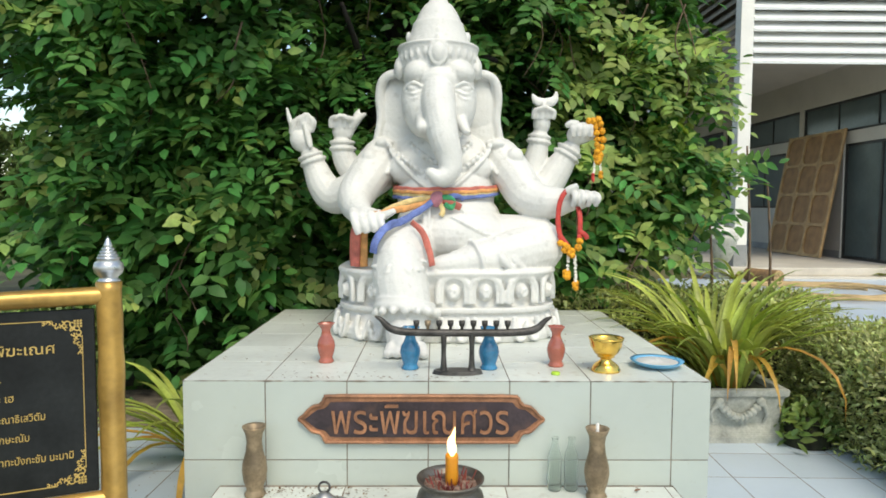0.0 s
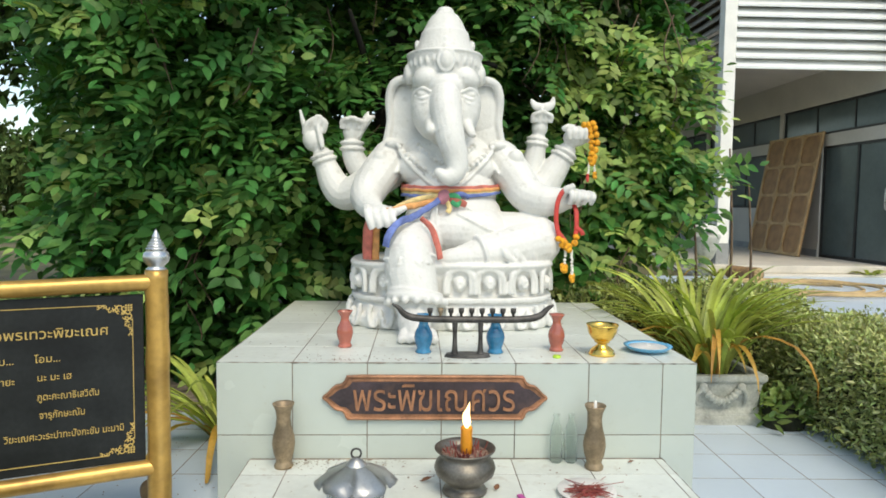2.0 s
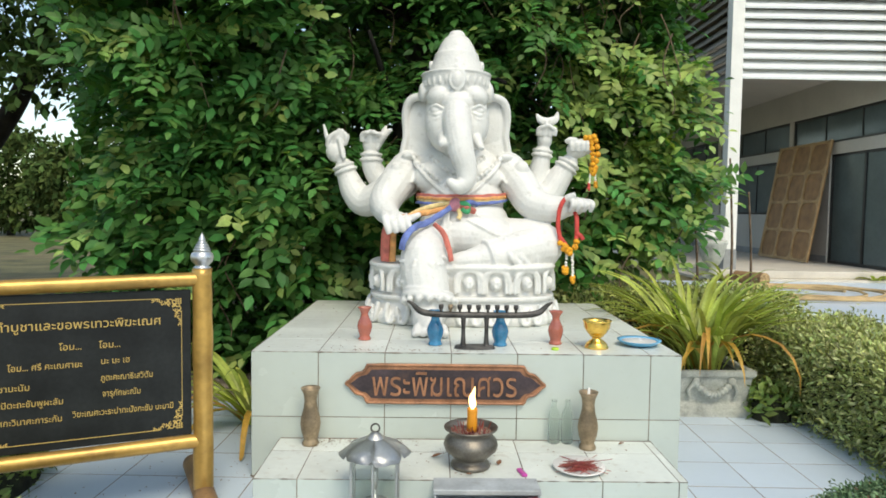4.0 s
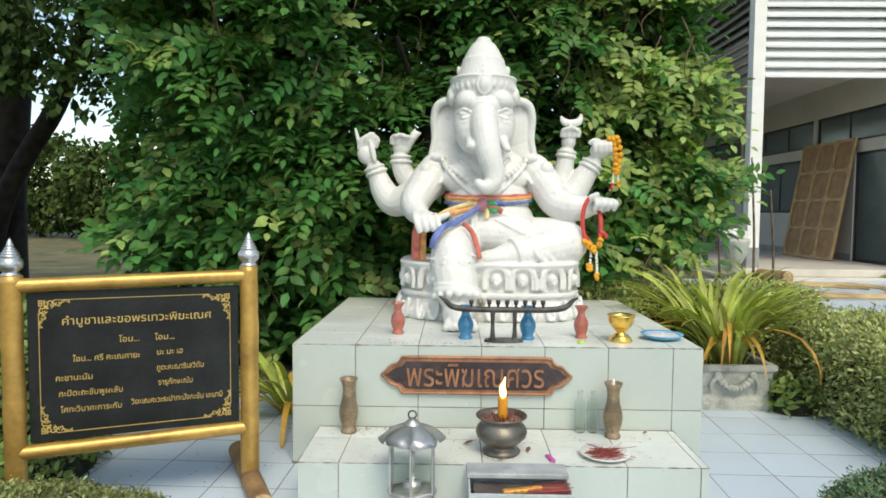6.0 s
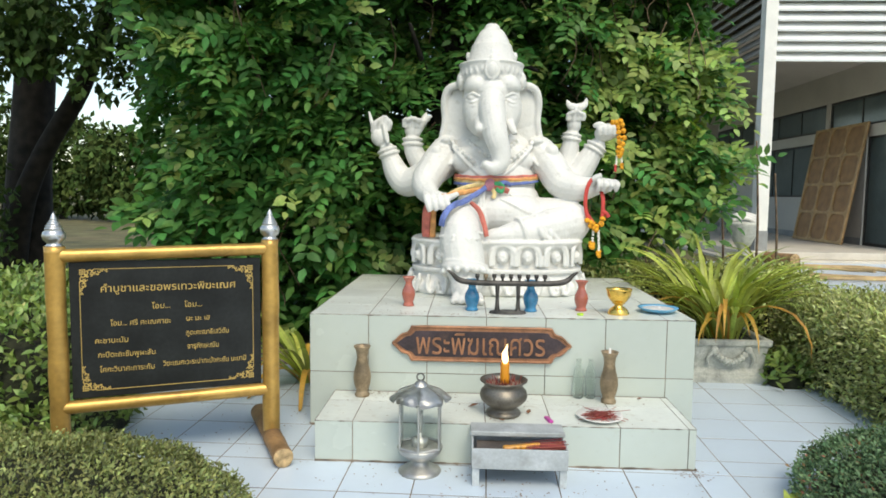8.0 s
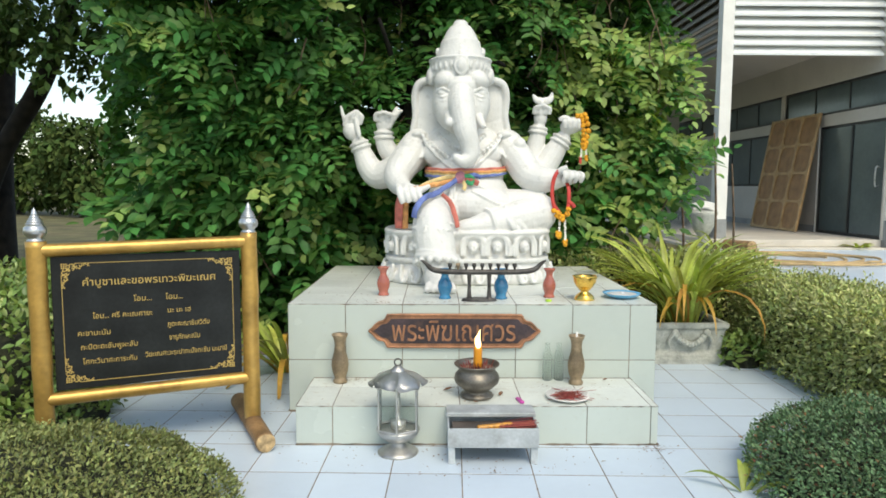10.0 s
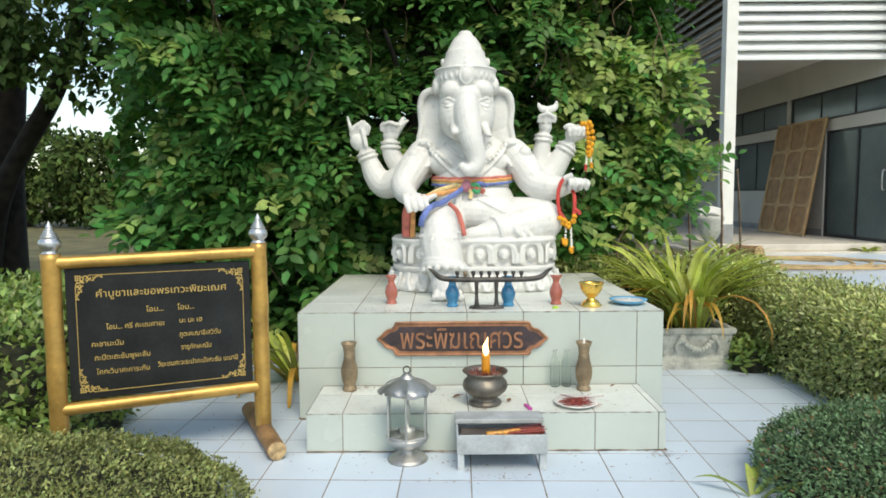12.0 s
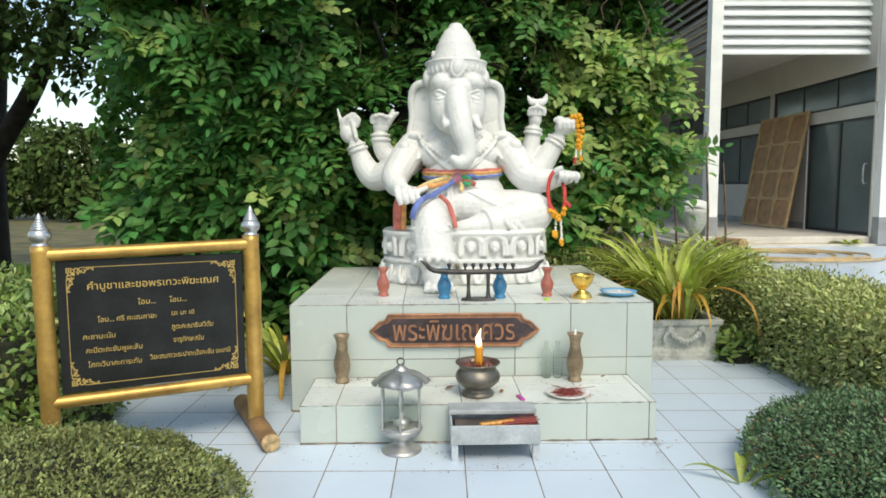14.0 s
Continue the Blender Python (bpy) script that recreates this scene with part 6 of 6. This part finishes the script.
for i, (m, dz) in enumerate(((M_CL_RED, 0.04), (M_CL_ORANGE, 0.015), (M_CL_YELLOW, -0.005), (M_CL_BLUE, -0.028), (M_CL_PINK, 0.028))):
    band(around(1.322 + dz * 0.8, 1.345 + dz * 0.55, 0.006 + 0.004 * (i % 2)), 0.0098, m, 0.3)
K = Vector((-0.05, 3.395, 1.275))
kn = bmesh.new()
ball(kn, (K.x, K.y - 3.68, K.z - 1.3), (0.036, 0.028, 0.042), (0, 25, 0))
part("knot", kn, M_CL_PINK, sash, "knotted cloth", True)
for pts, m, w in (
        ([K, (-0.0, 3.375, 1.285), (0.03, 3.38, 1.265), (0.02, 3.375, 1.235), (-0.01, 3.37, 1.25)], M_CL_GREEN, 0.016),
        ([K, (0.03, 3.38, 1.25), (0.07, 3.395, 1.235)], M_CL_RED, 0.018),
        ([K, (-0.02, 3.375, 1.22), (-0.03, 3.37, 1.19)], M_CL_YELLOW, 0.014),
        ([K, (0.04, 3.375, 1.29), (0.085, 3.4, 1.275)], M_CL_BLUE, 0.014),
        ([K, (-0.13, 3.36, 1.245), (-0.21, 3.3, 1.225), (-0.32, 3.24, 1.205), (-0.41, 3.26, 1.19)], M_CL_ORANGE, 0.016),
        ([K, (-0.15, 3.37, 1.27), (-0.25, 3.33, 1.24), (-0.33, 3.27, 1.2)], M_CL_YELLOW, 0.014),
        ):
    band([tuple(p) for p in pts], w, m, 0.3, (0.3, 1, 0.2))
for pts, m, w in (
        ([K, (-0.13, 3.34, 1.22), (-0.21, 3.27, 1.17), (-0.285, 3.18, 1.14), (-0.33, 3.15, 1.08), (-0.345, 3.16, 1.02)], M_CL_BLUE, 0.02),
        ([(-0.17, 3.25, 1.165), (-0.12, 3.235, 1.12), (-0.085, 3.225, 1.03), (-0.07, 3.205, 0.96)], M_CL_RED, 0.017),
        ([(-0.41, 3.27, 1.19), (-0.44, 3.3, 1.12), (-0.45, 3.34, 1.0), (-0.45, 3.35, 0.94)], M_CL_RED, 0.028),
        ([(-0.4, 3.29, 1.14), (-0.41, 3.33, 1.05), (-0.41, 3.35, 0.94)], M_CL_ORANGE, 0.026)):
    band([tuple(p) for p in pts], w, m, 0.3, (0.3, 1, 0.2))


def garland(name, label, strands, base):
    e = thing(name, *base, label, "garland")
    for pts, m, r, nm in strands:
        bm = bmesh.new()
        path = spline(pts, max(4, int(sum((Vector(b) - Vector(a)).length for a, b in zip(pts, pts[1:])) / (r * 1.25))))
        for p in path:
            q = p - Vector(base) + Vector((random.uniform(-1, 1), random.uniform(-1, 1), random.uniform(-1, 1))) * r * 0.25
            ball(bm, q, (r, r, r * 0.8), (random.uniform(0, 90), random.uniform(0, 90), 0), seg=8)
        part(nm, bm, m, e, "", False)
    return e


garland("garland", "orange marigold garland hung over the raised fist",
        [([(0.8, 3.82, 1.715), (0.85, 3.81, 1.72), (0.875, 3.82, 1.64), (0.87, 3.82, 1.54), (0.85, 3.82, 1.49)], M_YARN_O, 0.022, "flower_string"),
         ([(0.83, 3.82, 1.7), (0.85, 3.815, 1.62), (0.84, 3.82, 1.52)], M_YARN_O, 0.02, "flower_string"),
         ([(0.835, 3.82, 1.49), (0.83, 3.82, 1.43)], M_WHITEFLOWER, 0.008, "white_tassel"), ([(0.865, 3.82, 1.49), (0.87, 3.82, 1.44)], M_WHITEFLOWER, 0.008, "white_tassel"),
         ([(0.868, 3.82, 1.43), (0.868, 3.82, 1.405)], M_YARN_O, 0.014, "flower_tip"), ([(0.828, 3.82, 1.42), (0.828, 3.82, 1.39)], M_RIB_RED, 0.011, "flower_tip")], (0.85, 3.82, 1.7))
ga = garland("garland", "marigold garland with red ribbons hung on the open palm",
             [([(0.57, 3.38, 1.06), (0.6, 3.375, 1.02), (0.65, 3.375, 1.03), (0.665, 3.38, 1.07)], M_YARN_O, 0.02, "flower_string"),
              ([(0.59, 3.37, 1.05), (0.62, 3.365, 1.0)], M_YARN_O, 0.018, "flower_string"),
              ([(0.605, 3.375, 0.995), (0.605, 3.375, 0.92)], M_WHITEFLOWER, 0.009, "white_tassel"), ([(0.64, 3.375, 0.995), (0.645, 3.375, 0.87)], M_WHITEFLOWER, 0.009, "white_tassel"),
              ([(0.6, 3.375, 0.915), (0.6, 3.375, 0.89)], M_YARN_O, 0.02, "flower_tip"), ([(0.645, 3.375, 0.86), (0.645, 3.375, 0.835)], M_YARN_O, 0.017, "flower_tip")], (0.61, 3.38, 1.3))
bm = bmesh.new()
for pts in ([(0.64, 3.42, 1.325), (0.59, 3.39, 1.315), (0.56, 3.385, 1.25), (0.555, 3.385, 1.15), (0.575, 3.38, 1.06)], [(0.66, 3.43, 1.24), (0.665, 3.395, 1.2), (0.665, 3.385, 1.12), (0.66, 3.38, 1.07)],
            [(0.66, 3.38, 1.12), (0.69, 3.38, 1.1), (0.7, 3.38, 1.08)], [(0.56, 3.38, 1.1), (0.585, 3.38, 1.07), (0.6, 3.375, 1.05)]):
    tube(bm, [tuple(Vector(p) - Vector((0.61, 3.38, 1.3))) for p in pts], [0.013], 8, 20, flat=0.4, flat_axis=(0, 1, 0))
part("ribbon", bm, M_RIB_RED, ga, "red ribbon", True)

# ---- litter, hose, urn, stakes ----
lp, ld = [], []
for k in range(420):
    zone = k % 5
    if zone < 2:
        lp.append((random.uniform(-0.95, 0.9), random.uniform(2.56, 4.1), PH + 0.004))
    elif zone == 2:
        lp.append((random.uniform(-0.85, 0.8), random.uniform(2.08, 2.5), SH + 0.004))
    elif zone == 3:
        lp.append((random.uniform(-1.75, -1.0), random.uniform(2.2, 3.6), 0.004))
    else:
        lp.append((random.uniform(-0.8, 1.9), random.uniform(1.7, 2.05), 0.004))
for k in range(160):
    lp.append((-0.72 + 0.5 * random.random() ** 1.5, 2.5 - 0.1 * random.random() ** 2, SH + 0.004))
    if k % 2:
        lp.append((random.uniform(-0.68, 0.1), 2.55 + 0.12 * random.random() ** 2, PH + 0.004))
    if k % 3 == 0:
        lp.append((random.uniform(-1.7, -0.9), random.uniform(2.5, 3.6), 0.004))
        lp.append((random.uniform(0.75, 0.9), random.uniform(1.97, 2.06), 0.004))
for k in range(80):
    lp.append((random.uniform(-0.95, 1.0), 2.04 - 0.22 * random.random() ** 2, 0.004))
    if k % 2:
        lp.append((random.gauss(0.05, 0.2), random.gauss(1.74, 0.07), 0.004))
        lp.append((random.uniform(-1.75, -0.95), random.gauss(2.5, 0.35), 0.004))
lp = np.array(lp)
a = rng.uniform(0, 6.28, len(lp))
sz = rng.uniform(0.004, 0.013, len(lp))
lit = part("fallen_leaves", leaf_mesh("fallen_leaves", lp, np.stack([np.cos(a), np.sin(a), np.full(len(lp), 0.02)], 1), np.tile([0.05, 0.0, 1.0], (len(lp), 1)), sz, sz * 0.6, curl=-0.12), M_LITTER)
tagged(lit, "small dry fallen leaves and crumbs on the tiles", "leaves", kind="stuff")
for x, y, z, s, rz in ((-0.165, 2.28, SH, 0.05, 20), (0.11, 2.2, SH, 0.04, 70), (0.06, 2.36, SH, 0.035, 130), (0.0, 2.1, SH, 0.03, 200), (0.68, 2.46, SH, 0.03, 10)):
    dl = part("dry_leaf", leaf_mesh("dry_leaf", np.array([[0, 0, 0.006]]), np.array([[1.0, 0, 0.05]]), np.array([[0, 0, 1.0]]), np.array([s]), np.array([s * 0.55]), curl=-0.2, fold=0.25), M_LITTER)
    dl.matrix_world = pose(x, y, z, 0, 0, rz)
    tagged(dl, "curled orange-brown dry leaf on the step", "leaf", "dry leaves on the step")
hs = bmesh.new()
q = []
for k in range(70):
    t = k * 0.36
    q.append((4.35 + (0.5 + 0.012 * k) * math.cos(t), 7.55 + (0.42 + 0.006 * k) * math.sin(t), 0.3 + 0.02 * random.random()))
tube(hs, q, [0.016], 7, 420)
hose = part("hose", hs, M_HOSE, None, "", True)
tagged(hose, "coiled tan garden hose on the paving", "hose")
urn = thing("urn_planter", 3.85, 9.1, 0.26, "weathered cement urn planter beside the porch", "planter")
part("body", lathe([(0.0, 0.0), (0.13, 0.0), (0.13, 0.06), (0.07, 0.12), (0.06, 0.2), (0.12, 0.28), (0.17, 0.4), (0.19, 0.52), (0.21, 0.56), (0.2, 0.6), (0.17, 0.58), (0.0, 0.55)], 26), M_STONE, urn, "", True)
bm = bmesh.new()
for k in range(3):
    tube(bm, [(-0.16, 0.02 * k, 0.62 + 0.03 * k), (0.0, -0.05 + 0.02 * k, 0.66 + 0.03 * k), (0.17, 0.02, 0.6 + 0.04 * k)], [0.03], 8, 12)
part("rolled_sheet", bm, M_PLATE, urn, "crumpled pale sheeting in the urn", True)
strap_plant("strap_leaf_plant", "sparse green plant by the porch column", 4.0, 9.0, 0.27, 14, 0.6, 0.05, 3)
strap_plant("strap_leaf_plant", "small red-green plant at the porch edge", 6.25, 9.12, 0.28, 16, 0.3, 0.06, 3)
for x, y, h in ((2.55, 5.6, 1.75), (2.78, 5.7, 1.45), (2.2, 5.5, 1.3)):
    bm = bmesh.new()
    tube(bm, [(x, y, 0.0), (x + 0.02, y, h * 0.5), (x - 0.03, y, h)], [0.014, 0.012, 0.008], 7, 12)
    s_ = part("plant_stake", bm, M_TWIG, None, "", True)
    tagged(s_, "thin grey wooden stake among the hedge", "stake", "garden stakes")
bm = bmesh.new()
tube(bm, [(4.02, 9.28, 0.3), (4.02, 9.28, 0.85), (4.02, 9.24, 0.93), (4.02, 9.18, 0.9)], [0.016], 8, 20)
tp = part("standpipe", bm, M_IRON, None, "", True)
tagged(tp, "dark bent standpipe against the porch column", "pipe")
lgs = part("log", knobbly([(0, 0, 0), (0.25, 0.02, 0.0), (0.5, 0.0, 0.01)], 0.09, 30), M_LOGWOOD, None, "", True)
part("cut_end", lathe([(0.0, 0.006), (0.06, 0.006), (0.084, 0.003), (0.086, -0.006)], 20), M_ENDGRAIN, lgs, "pale cut log end").matrix_local = pose(0.502, 0, 0.01, 0, 90, 0)
lgs.matrix_world = pose(4.1, 8.85, 0.36, 0, 0, -70)
tagged(lgs, "short cut log lying by the porch", "log")


def porch_chair(m, first=None):
    if first:
        return copy_thing(first, m)
    e = thing("chair", 0, 0, 0, "dark plastic chair in the shade of the porch", "chair", "porch chairs")
    part("seat", boxed(-0.22, 0.22, -0.22, 0.22, 0.42, 0.45, 0.012), M_COLBASE, e)
    bk = bmesh.new()
    tube(bk, [(-0.2, 0.22, 0.46), (-0.2, 0.28, 0.82), (0.0, 0.3, 0.88), (0.2, 0.28, 0.82), (0.2, 0.22, 0.46)], [0.018], 8, 30)
    part("back_frame", bk, M_COLBASE, e, "", True)
    for k in range(4):
        x = -0.12 + 0.08 * k
        part("back_slat", boxed(x - 0.02, x + 0.02, 0.25, 0.265, 0.47, 0.86, 0.004), M_COLBASE, e)
    for x in (-0.2, 0.2):
        for y in (-0.2, 0.2):
            lg = bmesh.new()
            tube(lg, [(x, y, 0.42), (x * 1.1, y * 1.1, 0.0)], [0.018, 0.014], 8, 4)
            part("leg", lg, M_COLBASE, e, "", True)
    e.matrix_world = m
    return e


chair = porch_chair(pose(5.0, 13.6, FZ, 0, 0, 60))
porch_chair(pose(5.35, 14.5, FZ, 0, 0, 100), chair)


# ---- tiles, laid last ----
for i in range(len(PJX) - 1):
    w = PJX[i + 1] - PJX[i]
    for k in range(2):
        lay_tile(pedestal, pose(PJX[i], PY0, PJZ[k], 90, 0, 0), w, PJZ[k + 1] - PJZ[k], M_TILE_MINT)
    for j in range(len(PJY) - 1):
        lay_tile(pedestal, pose(PJX[i], PJY[j], PH, 0, 0, 0), w, PJY[j + 1] - PJY[j], M_TILE_TOP)
for j in range(len(PJY) - 1):
    w = PJY[j + 1] - PJY[j]
    for k in range(2):
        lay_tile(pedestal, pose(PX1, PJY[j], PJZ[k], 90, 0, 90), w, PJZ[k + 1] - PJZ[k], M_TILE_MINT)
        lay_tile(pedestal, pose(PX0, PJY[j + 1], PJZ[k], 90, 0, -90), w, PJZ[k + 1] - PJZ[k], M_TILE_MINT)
for i in range(len(SJX) - 1):
    w = SJX[i + 1] - SJX[i]
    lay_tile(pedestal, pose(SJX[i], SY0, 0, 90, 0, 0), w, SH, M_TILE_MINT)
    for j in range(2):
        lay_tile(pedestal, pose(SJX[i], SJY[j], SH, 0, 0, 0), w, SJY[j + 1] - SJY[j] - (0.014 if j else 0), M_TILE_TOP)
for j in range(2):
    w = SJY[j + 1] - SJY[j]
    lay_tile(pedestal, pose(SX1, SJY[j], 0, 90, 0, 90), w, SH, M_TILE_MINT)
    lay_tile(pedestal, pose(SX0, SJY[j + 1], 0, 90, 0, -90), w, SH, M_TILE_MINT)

bead = bmesh.new()
for pts in ([(SX0, SY0, 0), (SX1, SY0, 0), (SX1, PY0, 0), (PX1, PY0, 0), (PX1, PY1, 0)], [(SX0, SY0, 0), (SX0, PY0, 0), (PX0, PY0, 0), (PX0, PY1, 0)]):
    for a, b in zip(pts, pts[1:]):
        steps = max(2, int((Vector(b) - Vector(a)).length / 0.03))
        tube(bead, [Vector(a).lerp(Vector(b), k / steps) + Vector((random.uniform(-0.003, 0.003), random.uniform(-0.003, 0.003), 0)) for k in range(steps + 1)], [random.uniform(0.004, 0.009) for k in range(steps + 1)], 6, 2 * steps)
for z, pts in ((PH, [(PX0, PY1), (PX0, PY0), (PX1, PY0), (PX1, PY1)]), (SH, [(SX0, PY0), (SX0, SY0), (SX1, SY0), (SX1, PY0)])):
    for a, b in zip(pts, pts[1:]):
        steps = max(4, int(math.hypot(b[0] - a[0], b[1] - a[1]) / 0.02))
        tube(bead, [(a[0] + (b[0] - a[0]) * k / steps, a[1] + (b[1] - a[1]) * k / steps, z - 0.0012) for k in range(steps + 1)], [max(0.0004, random.gauss(0.0016, 0.0009)) for k in range(steps + 1)], 5, 2 * steps)
part("mortar_bead", bead, M_GROUT, pedestal, "dirty mortar along the foot of the tiles", True)

pavement = thing("floor", -0.03, 0.03, 0, "pale blue square floor tiles with dark dirty joints", "floor", rz=-1.5, kind="structure")
bed = boxed(-2.3, 3.05, -1.75, 4.42, -0.06, -0.0009)
part("bed", bed, M_GROUT, pavement, "grey grout bed")
extra = bmesh.new()
for i in range(len(JX) - 1):
    for j in range(len(JY) - 1):
        x, y = JX[i], JY[j]
        if not inside_paving(x + 0.15, y + 0.15) or x < -2.3 or y < -1.75:
            continue
        w, h = JX[i + 1] - x, JY[j + 1] - y
        if PX0 + 0.08 < x < PX1 - w - 0.08 and PY0 + 0.08 < y < PY1 - h:
            continue
        if y > 0.9:
            lay_tile(pavement, pose(x + 0.0004, y + 0.0013, 0), w - 0.0008, h - 0.0026, M_TILE_BLUE)
        else:
            box(extra, x + 0.003, x + w - 0.003, y + 0.003, y + h - 0.003, -0.02, 0.0)
part("tile_rest", extra, M_TILE_BLUE, pavement, kind="stuff")
